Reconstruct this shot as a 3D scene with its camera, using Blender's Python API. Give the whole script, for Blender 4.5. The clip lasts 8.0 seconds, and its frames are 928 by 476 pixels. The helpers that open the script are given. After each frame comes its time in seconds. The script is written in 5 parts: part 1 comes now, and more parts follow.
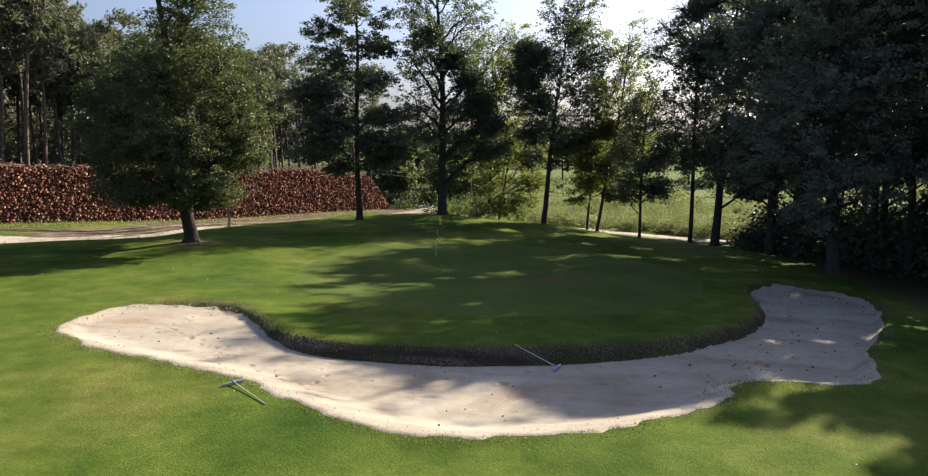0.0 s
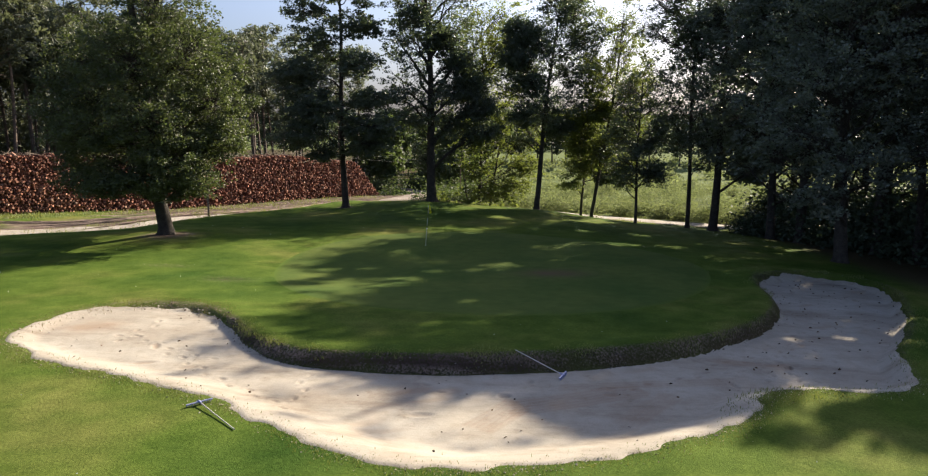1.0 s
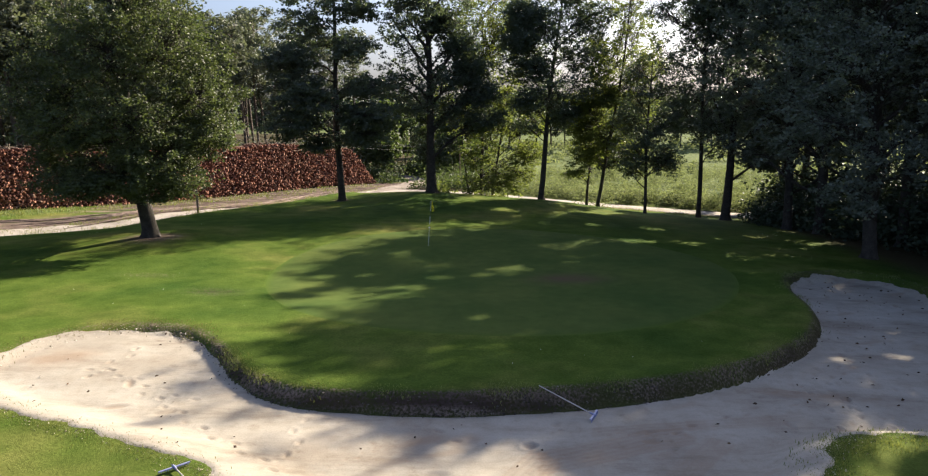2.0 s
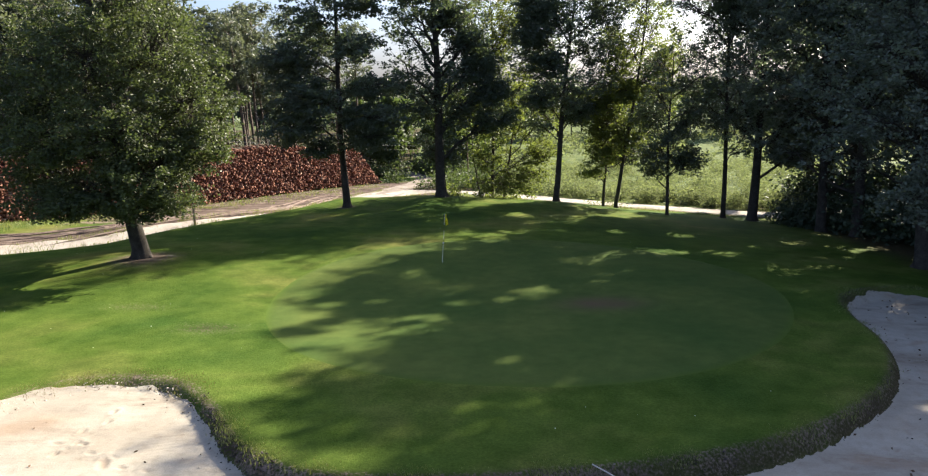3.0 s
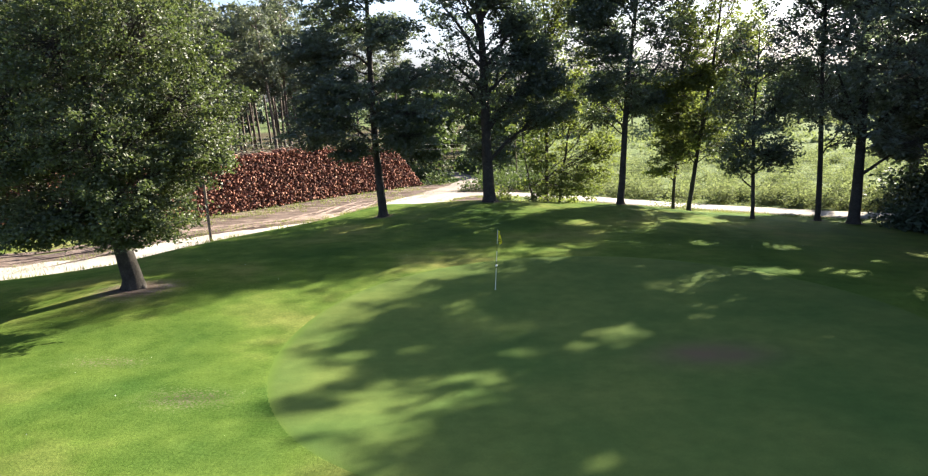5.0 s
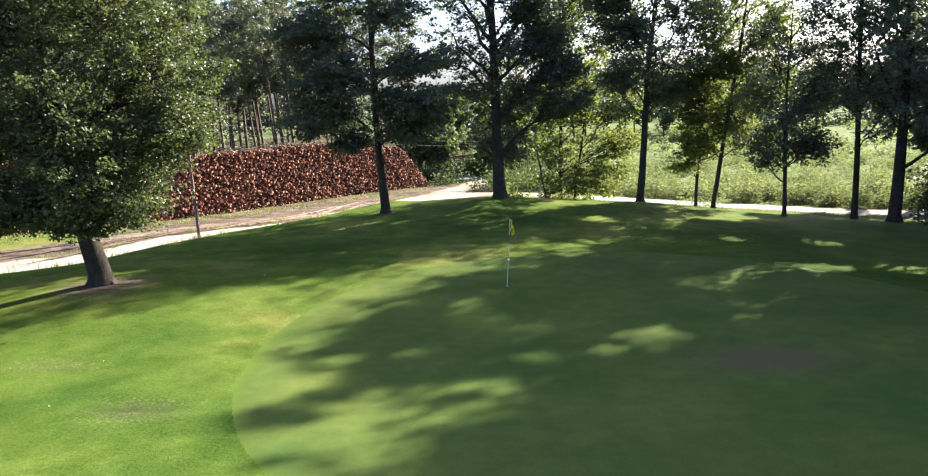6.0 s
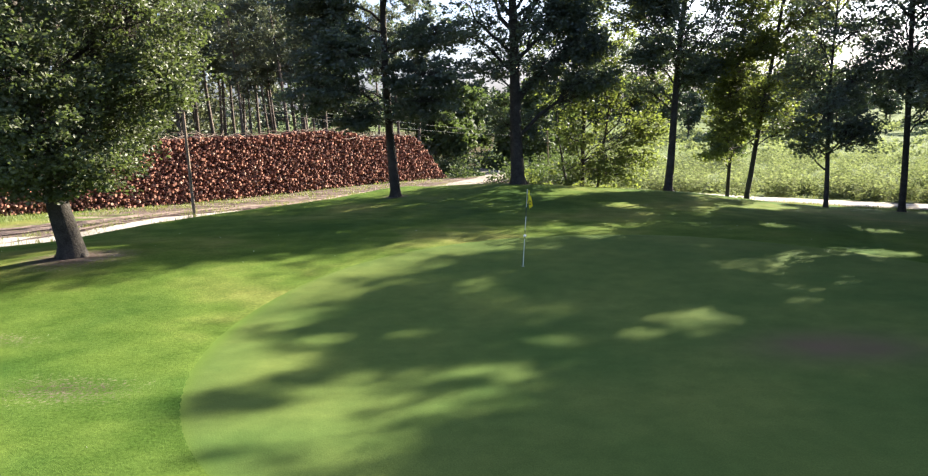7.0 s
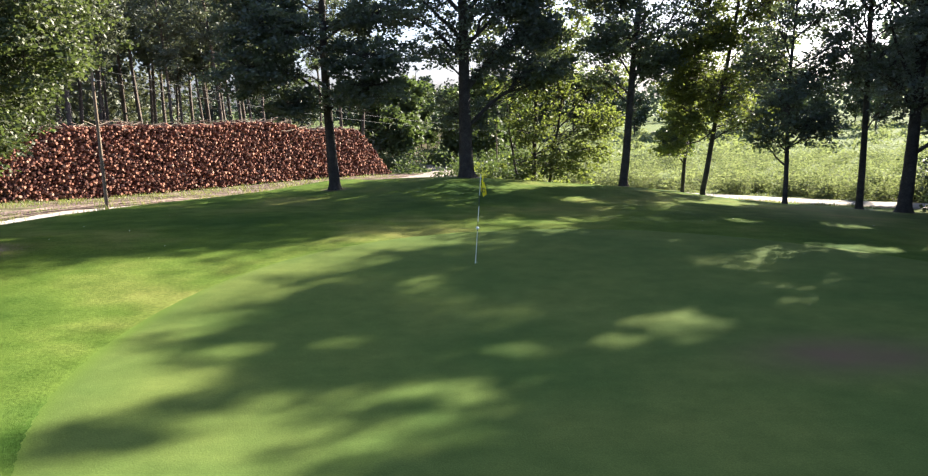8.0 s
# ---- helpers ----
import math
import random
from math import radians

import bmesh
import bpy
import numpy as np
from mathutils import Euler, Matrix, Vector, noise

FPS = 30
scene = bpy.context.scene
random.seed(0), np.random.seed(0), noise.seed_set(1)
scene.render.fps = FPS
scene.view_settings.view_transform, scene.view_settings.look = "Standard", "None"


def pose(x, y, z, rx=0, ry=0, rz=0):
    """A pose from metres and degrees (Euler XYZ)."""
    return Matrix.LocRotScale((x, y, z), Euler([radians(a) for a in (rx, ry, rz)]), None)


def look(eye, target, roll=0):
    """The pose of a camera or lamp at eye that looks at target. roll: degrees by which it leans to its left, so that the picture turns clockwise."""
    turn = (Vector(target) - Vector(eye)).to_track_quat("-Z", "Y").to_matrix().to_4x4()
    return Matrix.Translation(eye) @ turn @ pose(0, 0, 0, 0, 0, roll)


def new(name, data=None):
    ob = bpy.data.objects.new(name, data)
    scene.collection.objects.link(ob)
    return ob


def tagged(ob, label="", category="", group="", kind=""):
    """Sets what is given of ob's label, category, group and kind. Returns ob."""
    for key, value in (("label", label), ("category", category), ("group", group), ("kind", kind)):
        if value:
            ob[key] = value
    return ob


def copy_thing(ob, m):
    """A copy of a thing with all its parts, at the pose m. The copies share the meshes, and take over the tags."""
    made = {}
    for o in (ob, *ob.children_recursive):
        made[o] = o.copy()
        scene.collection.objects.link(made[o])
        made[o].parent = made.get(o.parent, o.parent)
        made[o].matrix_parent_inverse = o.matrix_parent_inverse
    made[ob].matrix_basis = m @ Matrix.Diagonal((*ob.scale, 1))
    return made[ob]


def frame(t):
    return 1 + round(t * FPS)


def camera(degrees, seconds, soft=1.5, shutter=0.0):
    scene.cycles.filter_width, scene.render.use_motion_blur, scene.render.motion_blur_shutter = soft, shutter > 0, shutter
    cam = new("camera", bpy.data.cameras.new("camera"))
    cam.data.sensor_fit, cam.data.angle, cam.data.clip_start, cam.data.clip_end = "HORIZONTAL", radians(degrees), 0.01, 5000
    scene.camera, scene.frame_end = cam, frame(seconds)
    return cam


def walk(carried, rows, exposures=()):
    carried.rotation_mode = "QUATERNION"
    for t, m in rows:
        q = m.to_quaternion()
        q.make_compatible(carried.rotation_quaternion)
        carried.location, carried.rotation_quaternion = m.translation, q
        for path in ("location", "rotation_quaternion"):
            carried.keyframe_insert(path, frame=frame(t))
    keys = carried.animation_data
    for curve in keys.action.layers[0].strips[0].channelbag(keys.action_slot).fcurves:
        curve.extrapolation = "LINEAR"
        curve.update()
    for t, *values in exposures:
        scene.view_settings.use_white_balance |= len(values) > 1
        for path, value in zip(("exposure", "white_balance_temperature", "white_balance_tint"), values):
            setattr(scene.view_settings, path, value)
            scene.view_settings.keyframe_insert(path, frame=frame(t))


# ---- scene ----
cam = camera(64.5, 8.0, soft=1.2)
EXPOSURES = [(0.0, 1.74, 5400, 17), (1.5, 1.80, 5400, 17), (3.5, 2.36, 5180, 14), (4.5, 2.59, 5160, 14), (6.5, 2.70, 5160, 15), (8.0, 2.72, 5160, 16)]
METRES, EYE, TILT, LEAN, TURN = 27.0, 7.5, -7.8, 0.0, 0.0
ROWS = [
    (0.0, 0.0, 0.0, 0.0, 0.0, 0.0, 0.0),
    (0.5, -0.0023, 0.045, 0.0034, -0.49, -0.5, 0.32),
    (1.0, -0.0062, 0.0902, 0.0127, -0.9, -1.28, 0.57),
    (1.5, -0.0125, 0.1405, 0.0296, -1.03, -2.15, 0.84),
    (3.0, -0.0434, 0.3242, 0.0947, -0.92, -3.57, 2.1),
    (3.5, -0.0507, 0.3931, 0.1129, 0.0, -3.78, 2.48),
    (4.0, -0.0527, 0.4623, 0.124, 1.03, -3.87, 2.77),
    (4.5, -0.0547, 0.5314, 0.1265, 1.99, -3.88, 3.02),
    (6.0, -0.0636, 0.7344, 0.0833, 3.24, -2.94, 3.12),
    (6.5, -0.063, 0.795, 0.0598, 4.13, -2.66, 2.72),
    (7.0, -0.0626, 0.851, 0.0382, 4.74, -2.57, 2.24),
    (7.5, -0.065, 0.9054, 0.0248, 3.6, -2.57, 2.0),
    (8.0, -0.0705, 0.9625, 0.0239, 0.55, -2.65, 1.9),
]
walk(cam, [(t, pose(0, 0, EYE, TILT, LEAN, TURN) @ pose(METRES * x, METRES * y, METRES * z, 90 + pitch, roll, yaw)) for t, x, y, z, yaw, pitch, roll in ROWS], exposures=EXPOSURES)

# ---------- world, sun, exposure ----------
SUN_AZ, SUN_EL = 46.0, 26.0          # degrees: azimuth from +x towards +y, elevation
world = bpy.data.worlds.new("sky_world")
scene.world = world
world.use_nodes = True
wn = world.node_tree
sky = wn.nodes.new("ShaderNodeTexSky")
sky.sky_type = "NISHITA"
sky.sun_disc = False
sky.sun_elevation = radians(SUN_EL)
sky.sun_rotation = radians(90 - SUN_AZ)
sky.dust_density = 3.5
sky.air_density = 1.0
sky.ozone_density = 2.0
wn.nodes["Background"].inputs[1].default_value = 0.046
# a thin milky haze takes most of the blue out of the sky
haze = wn.nodes.new("ShaderNodeHueSaturation")
haze.inputs["Saturation"].default_value = 0.74
wn.links.new(sky.outputs[0], haze.inputs["Color"])
wn.links.new(haze.outputs[0], wn.nodes["Background"].inputs[0])
sun_dir = Vector((math.cos(radians(SUN_EL)) * math.cos(radians(SUN_AZ)), math.cos(radians(SUN_EL)) * math.sin(radians(SUN_AZ)), math.sin(radians(SUN_EL))))
sun = new("sun", bpy.data.lights.new("sun", "SUN"))
sun.data.energy, sun.data.angle, sun.data.color = 5.0, radians(0.6), (1.0, 0.81, 0.49)
sun.matrix_world = look(sun_dir * 200, (0, 0, 0))

# ---------- materials ----------


def mat_new(name):
    m = bpy.data.materials.new(name)
    m.use_nodes = True
    t = m.node_tree
    b = t.nodes["Principled BSDF"]
    return m, t, b


def nd(t, kind, **inputs):
    n = t.nodes.new(kind)
    for k, v in inputs.items():
        n.inputs[k.replace("_", " ")].default_value = v
    return n


def noise_tex(t, scale, detail=4, rough=0.6, coord="Object"):
    c = t.nodes.new("ShaderNodeTexCoord")
    n = nd(t, "ShaderNodeTexNoise", Scale=scale, Detail=detail, Roughness=rough)
    t.links.new(c.outputs[coord], n.inputs["Vector"])
    return n


def ramp(t, source, stops):
    r = t.nodes.new("ShaderNodeValToRGB")
    e = r.color_ramp.elements
    while len(e) < len(stops):
        e.new(0.5)
    for el, (p, c) in zip(e, stops):
        el.position, el.color = p, (*c, 1)
    t.links.new(source, r.inputs[0])
    return r


def mix(t, fac, a, b, blend="MIX"):
    m = t.nodes.new("ShaderNodeMix")
    m.data_type, m.blend_type = "RGBA", blend
    for sock, v in ((m.inputs[0], fac), (m.inputs[6], a), (m.inputs[7], b)):
        if isinstance(v, (int, float)):
            sock.default_value = v
        elif isinstance(v, tuple):
            sock.default_value = (*v, 1)
        else:
            t.links.new(v, sock)
    return m.outputs[2]


def bump(t, b, height, strength, dist):
    n = nd(t, "ShaderNodeBump", Strength=strength, Distance=dist)
    t.links.new(height, n.inputs["Height"])
    t.links.new(n.outputs[0], b.inputs["Normal"])
    return n


def noisy(name, c0, c1, scale, fine, rough=0.8, bump_s=0.4, bump_d=0.02, spread=(0.3, 0.7), c_mid=None, spec=0.3):
    """Two scales of colour change and a fine relief."""
    m, t, b = mat_new(name)
    big, small = noise_tex(t, scale, 5), noise_tex(t, fine, 4)
    stops = [(spread[0], c0), (spread[1], c1)] if c_mid is None else [(spread[0], c0), (0.5, c_mid), (spread[1], c1)]
    r = ramp(t, big.outputs[0], stops)
    g = ramp(t, small.outputs[0], [(0.3, (0.62, 0.62, 0.62)), (0.7, (1.25, 1.25, 1.25))])
    t.links.new(mix(t, 1.0, r.outputs[0], g.outputs[0], "MULTIPLY"), b.inputs["Base Color"])
    b.inputs["Roughness"].default_value = rough
    b.inputs["Specular IOR Level"].default_value = spec
    bump(t, b, small.outputs[0], bump_s, bump_d)
    return m


def leaf_material(name, dark, light, through_light, gloss=0.42, amount=0.4, sheen=0.3):
    """Leaves: a glossy face with light shining through, varied leaf by leaf and clump by clump."""
    m, t, b = mat_new(name)
    geo = t.nodes.new("ShaderNodeNewGeometry")
    clump = noise_tex(t, 0.55, 3)
    add = t.nodes.new("ShaderNodeMath")
    add.operation = "MULTIPLY_ADD"
    t.links.new(geo.outputs["Random Per Island"], add.inputs[0])
    add.inputs[1].default_value = 0.34
    half = t.nodes.new("ShaderNodeMath")
    half.operation = "MULTIPLY"
    t.links.new(clump.outputs[0], half.inputs[0])
    half.inputs[1].default_value = 0.75
    t.links.new(half.outputs[0], add.inputs[2])
    r = ramp(t, add.outputs[0], [(0.15, dark), (0.85, light)])
    t.links.new(r.outputs[0], b.inputs["Base Color"])
    b.inputs["Roughness"].default_value = gloss
    b.inputs["Specular IOR Level"].default_value = sheen
    tr = t.nodes.new("ShaderNodeBsdfTranslucent")
    t.links.new(mix(t, 1.0, r.outputs[0], through_light, "MULTIPLY"), tr.inputs[0])
    ms = t.nodes.new("ShaderNodeMixShader")
    ms.inputs[0].default_value = amount
    t.links.new(b.outputs[0], ms.inputs[1])
    t.links.new(tr.outputs[0], ms.inputs[2])
    t.links.new(ms.outputs[0], t.nodes["Material Output"].inputs[0])
    return m


def plain(name, colour, rough=0.6, metal=0.0, vary=0.12):
    m, t, b = mat_new(name)
    n = noise_tex(t, 30, 3)
    lo, hi = tuple(c * (1 - vary) for c in colour), tuple(min(1, c * (1 + vary)) for c in colour)
    t.links.new(ramp(t, n.outputs[0], [(0.3, lo), (0.7, hi)]).outputs[0], b.inputs["Base Color"])
    b.inputs["Roughness"].default_value, b.inputs["Metallic"].default_value = rough, metal
    return m


def island_material(name, stops, rough=0.85, use_object=False, fine=18.0):
    m, t, b = mat_new(name)
    src = t.nodes.new("ShaderNodeObjectInfo").outputs["Random"] if use_object else t.nodes.new("ShaderNodeNewGeometry").outputs["Random Per Island"]
    r = ramp(t, src, stops)
    n = noise_tex(t, fine, 3)
    g = ramp(t, n.outputs[0], [(0.3, (0.55, 0.55, 0.55)), (0.7, (1.25, 1.25, 1.25))])
    t.links.new(mix(t, 1.0, r.outputs[0], g.outputs[0], "MULTIPLY"), b.inputs["Base Color"])
    b.inputs["Roughness"].default_value = rough
    b.inputs["Specular IOR Level"].default_value = 0.2
    return m


def attr(t, name):
    n = t.nodes.new("ShaderNodeAttribute")
    n.attribute_name = name
    s = t.nodes.new("ShaderNodeSeparateColor")
    t.links.new(n.outputs["Color"], s.inputs[0])
    return s


def ground_material():
    """Mown lawn, with bare soil, open field and leaf litter where the ground changes its cover; the litter tone also
    paints shade.
    """
    m, t, b = mat_new("lawn_ground")
    zone = attr(t, "cover")
    big, mid, fine = noise_tex(t, 0.13, 4), noise_tex(t, 0.9, 5), noise_tex(t, 14, 5)
    grain = noise_tex(t, 60, 3)
    lawn = ramp(t, big.outputs[0], [(0.32, LAWN_DARK), (0.50, LAWN_MID), (0.70, LAWN_DRY)]).outputs[0]
    lawn = mix(t, 1.0, lawn, ramp(t, mid.outputs[0], [(0.3, (0.68, 0.74, 0.66)), (0.7, (1.28, 1.2, 1.28))]).outputs[0], "MULTIPLY")
    lawn = mix(t, 1.0, lawn, ramp(t, fine.outputs[0], [(0.3, (0.72, 0.74, 0.72)), (0.7, (1.22, 1.19, 1.22))]).outputs[0], "MULTIPLY")
    soil = ramp(t, mid.outputs[0], [(0.3, (0.080, 0.060, 0.050)), (0.6, (0.155, 0.120, 0.102)), (0.8, (0.25, 0.208, 0.178))]).outputs[0]
    soil = mix(t, 1.0, soil, ramp(t, fine.outputs[0], [(0.35, (0.55, 0.55, 0.55)), (0.7, (1.25, 1.25, 1.25))]).outputs[0], "MULTIPLY")
    # the ruts' light and dark streaks are put into the soil colour
    ruts = t.nodes.new("ShaderNodeTexCoord")
    along = t.nodes.new("ShaderNodeMapping")
    along.inputs["Rotation"].default_value = (0, 0, -0.907)
    along.inputs["Scale"].default_value = (0.07, 1.9, 1.0)
    t.links.new(ruts.outputs["Object"], along.inputs["Vector"])
    rut = nd(t, "ShaderNodeTexNoise", Scale=1.0, Detail=4.0, Roughness=0.6)
    t.links.new(along.outputs[0], rut.inputs["Vector"])
    soil = mix(t, 1.0, soil, ramp(t, rut.outputs[0], [(0.36, (0.42, 0.40, 0.40)), (0.48, (0.9, 0.88, 0.87)), (0.56, (1.1, 1.08, 1.06)), (0.66, (1.5, 1.48, 1.46))]).outputs[0], "MULTIPLY")
    field = ramp(t, mid.outputs[0], [(0.3, (0.060, 0.088, 0.026)), (0.7, (0.150, 0.168, 0.070))]).outputs[0]
    litter_and_shade = ramp(t, fine.outputs[0], [(0.3, (0.03, 0.03, 0.014)), (0.7, (0.09, 0.07, 0.04))]).outputs[0]
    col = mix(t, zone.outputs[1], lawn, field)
    col = mix(t, zone.outputs[2], col, litter_and_shade)
    # soil shows in a ragged edge
    k = t.nodes.new("ShaderNodeMath")
    k.operation = "MULTIPLY_ADD"
    t.links.new(fine.outputs[0], k.inputs[0])
    k.inputs[1].default_value = 1.2
    k.inputs[2].default_value = -0.6
    k2 = t.nodes.new("ShaderNodeMath")
    k2.operation = "ADD"
    t.links.new(k.outputs[0], k2.inputs[0])
    t.links.new(zone.outputs[0], k2.inputs[1])
    soft = ramp(t, k2.outputs[0], [(0.35, (0, 0, 0)), (0.6, (1, 1, 1))])
    col = mix(t, soft.outputs[0], col, soil)
    t.links.new(col, b.inputs["Base Color"])
    b.inputs["Roughness"].default_value = 0.9
    b.inputs["Specular IOR Level"].default_value = 0.02
    hgt = mix(t, 0.5, fine.outputs[0], grain.outputs[0])
    bump(t, b, hgt, 0.7, 0.05)
    return m


LAWN_DARK, LAWN_MID, LAWN_DRY = (0.037, 0.071, 0.011), (0.072, 0.108, 0.016), (0.136, 0.142, 0.036)
M_GROUND = ground_material()


def green_material():
    """Close-mown putting turf with one worn brown patch and faint mottling."""
    m, t, b = mat_new("putting_turf")
    big, mid, fine = noise_tex(t, 0.22, 4), noise_tex(t, 1.6, 5), noise_tex(t, 40, 4)
    c = ramp(t, big.outputs[0], [(0.3, (0.051, 0.084, 0.018)), (0.7, (0.091, 0.115, 0.026))]).outputs[0]
    c = mix(t, 1.0, c, ramp(t, mid.outputs[0], [(0.3, (0.85, 0.87, 0.85)), (0.7, (1.12, 1.1, 1.1))]).outputs[0], "MULTIPLY")
    c = mix(t, 1.0, c, ramp(t, fine.outputs[0], [(0.3, (0.8, 0.8, 0.8)), (0.7, (1.15, 1.15, 1.15))]).outputs[0], "MULTIPLY")
    zone = attr(t, "worn")
    c = mix(t, zone.outputs[1], c, LAWN_MID)
    c = mix(t, zone.outputs[0], c, (0.105, 0.068, 0.046))
    t.links.new(c, b.inputs["Base Color"])
    b.inputs["Roughness"].default_value = 0.9
    b.inputs["Specular IOR Level"].default_value = 0.035
    bump(t, b, fine.outputs[0], 0.35, 0.02)
    return m


M_GREEN = green_material()


def sand_material():
    """Pale raked bunker sand: rake furrows, damp and coarse patches, scuffs."""
    m, t, b = mat_new("bunker_sand")
    big, mid, fine = noise_tex(t, 0.35, 5), noise_tex(t, 2.2, 6, 0.7), noise_tex(t, 26, 5)
    c = ramp(t, big.outputs[0], [(0.25, (0.255, 0.221, 0.177)), (0.5, (0.325, 0.293, 0.242)), (0.75, (0.37, 0.338, 0.286))]).outputs[0]
    c = mix(t, 1.0, c, ramp(t, mid.outputs[0], [(0.24, (0.66, 0.61, 0.56)), (0.36, (0.90, 0.88, 0.86)), (0.5, (1, 1, 1)), (0.75, (1.06, 1.06, 1.06))]).outputs[0], "MULTIPLY")
    c = mix(t, 1.0, c, ramp(t, fine.outputs[0], [(0.25, (0.84, 0.83, 0.81)), (0.5, (1, 1, 1)), (0.8, (1.07, 1.07, 1.07))]).outputs[0], "MULTIPLY")
    lanes = t.nodes.new("ShaderNodeTexCoord")
    place = t.nodes.new("ShaderNodeMapping")
    place.inputs["Rotation"].default_value = (0, 0, 0.75)
    place.inputs["Scale"].default_value = (0.22, 0.9, 1.0)
    t.links.new(mix(t, 0.05, lanes.outputs["Object"], big.outputs["Color"]), place.inputs["Vector"])
    lane = nd(t, "ShaderNodeTexNoise", Scale=1.0, Detail=5.0, Roughness=0.7)
    t.links.new(place.outputs[0], lane.inputs["Vector"])
    c = mix(t, 1.0, c, ramp(t, lane.outputs[0], [(0.34, (0.74, 0.70, 0.67)), (0.46, (0.95, 0.94, 0.93)), (0.54, (1, 1, 1)), (0.7, (1.06, 1.06, 1.06))]).outputs[0], "MULTIPLY")
    damp_marks = attr(t, "damp_marks")
    c = mix(t, damp_marks.outputs[0], c, (0.25, 0.185, 0.13))
    t.links.new(c, b.inputs["Base Color"])
    b.inputs["Roughness"].default_value = 0.95
    b.inputs["Specular IOR Level"].default_value = 0.15
    coord = t.nodes.new("ShaderNodeTexCoord")
    mp = t.nodes.new("ShaderNodeMapping")
    mp.inputs["Rotation"].default_value = (0, 0, 0.5)
    mp.inputs["Scale"].default_value = (0.5, 6.0, 1.0)
    warp = mix(t, 0.06, coord.outputs["Object"], mid.outputs["Color"])
    t.links.new(warp, mp.inputs["Vector"])
    furrow = nd(t, "ShaderNodeTexNoise", Scale=1.6, Detail=3.0)
    t.links.new(mp.outputs[0], furrow.inputs["Vector"])
    h1 = mix(t, 0.6, furrow.outputs[0], mid.outputs[0])
    h2 = mix(t, 0.35, h1, fine.outputs[0])
    bump(t, b, h2, 0.4, 0.05)
    return m


M_SAND = sand_material()
M_ROAD = noisy("pale_gravel", (0.25, 0.208, 0.172), (0.43, 0.385, 0.335), 0.25, 20, 0.95, 0.6, 0.03)
M_DIRT = noisy("dirt_track", (0.15, 0.118, 0.096), (0.26, 0.215, 0.180), 0.4, 20, 0.95, 0.6, 0.03)
M_BARK = noisy("oak_bark", (0.024, 0.021, 0.017), (0.072, 0.060, 0.049), 2.5, 16, 0.95, 1.0, 0.04)
M_PINE_BARK = noisy("pine_bark", (0.06, 0.048, 0.040), (0.15, 0.115, 0.09), 1.5, 14, 0.95, 1.0, 0.04)
M_OAK = leaf_material("oak_leaves", (0.033, 0.044, 0.021), (0.120, 0.130, 0.062), (1.3, 1.5, 0.7), 0.5, 0.34, 0.28)
M_BACK = leaf_material("back_row_leaves", (0.048, 0.060, 0.048), (0.115, 0.129, 0.094), (1.3, 1.5, 0.7), 0.45, 0.38, 0.35)
M_DARK = leaf_material("dark_leaves", (0.064, 0.074, 0.062), (0.170, 0.184, 0.140), (1.2, 1.4, 0.9), 0.42, 0.36, 0.25)
M_LIME = leaf_material("bright_leaves", (0.056, 0.066, 0.026), (0.155, 0.162, 0.060), (1.5, 1.7, 0.7), 0.55, 0.55, 0.2)
M_NEEDLE = leaf_material("pine_needles", (0.050, 0.062, 0.044), (0.125, 0.140, 0.102), (1.3, 1.3, 0.8), 0.5, 0.35)
M_BRACKEN = leaf_material("bracken", (0.085, 0.105, 0.045), (0.240, 0.252, 0.150), (1.3, 1.4, 0.8), 0.9, 0.35, 0.08)
M_SCRUB = leaf_material("dry_scrub", (0.050, 0.058, 0.036), (0.125, 0.135, 0.082), (1.2, 1.2, 0.8), 0.6, 0.25)
M_YOUNG = leaf_material("young_leaves", (0.044, 0.058, 0.026), (0.095, 0.112, 0.052), (1.3, 1.5, 0.7), 0.6, 0.32, 0.15)
# far trees; on near undergrowth this darker colour stands in for shade
M_FAR_SHADE = leaf_material("far_and_shaded_foliage", (0.026, 0.038, 0.024), (0.062, 0.080, 0.044), (1.2, 1.3, 0.8), 0.6, 0.14)
M_TUFT = leaf_material("tuft_grass", (0.080, 0.115, 0.028), (0.220, 0.225, 0.085), (1.4, 1.4, 0.7), 0.5, 0.35)
LOG_STOPS = [(0.0, (0.06, 0.027, 0.020)), (0.35, (0.180, 0.078, 0.053)), (0.7, (0.315, 0.145, 0.090)), (0.93, (0.38, 0.195, 0.125)), (1.0, (0.45, 0.31, 0.22))]
M_LOG = island_material("log_ends", LOG_STOPS)
M_LOG_ONE = island_material("log_end_single", LOG_STOPS, use_object=True)
# backing sheet of the stack: the gaps' shade is put into its colour
M_GAP_DARK = noisy("pile_gap_dark", (0.055, 0.030, 0.022), (0.13, 0.066, 0.046), 1.2, 8, 0.95)
M_POLE = noisy("weathered_pole", (0.13, 0.095, 0.065), (0.24, 0.18, 0.13), 3, 30, 0.9)
M_WIRE = plain("wire", (0.10, 0.10, 0.10), 0.8)
M_WHITE = plain("white_paint", (0.78, 0.78, 0.75), 0.4)
M_BLACK = plain("black_paint", (0.03, 0.03, 0.035), 0.5)
M_FLAG = leaf_material("yellow_cloth", (0.62, 0.58, 0.03), (0.74, 0.70, 0.05), (1.5, 1.5, 0.6), 0.85, 0.6, 0.1)
M_HANDLE = plain("pale_handle", (0.46, 0.43, 0.40), 0.5)
M_RAKE = plain("blue_grey_plastic", (0.26, 0.27, 0.44), 0.45)
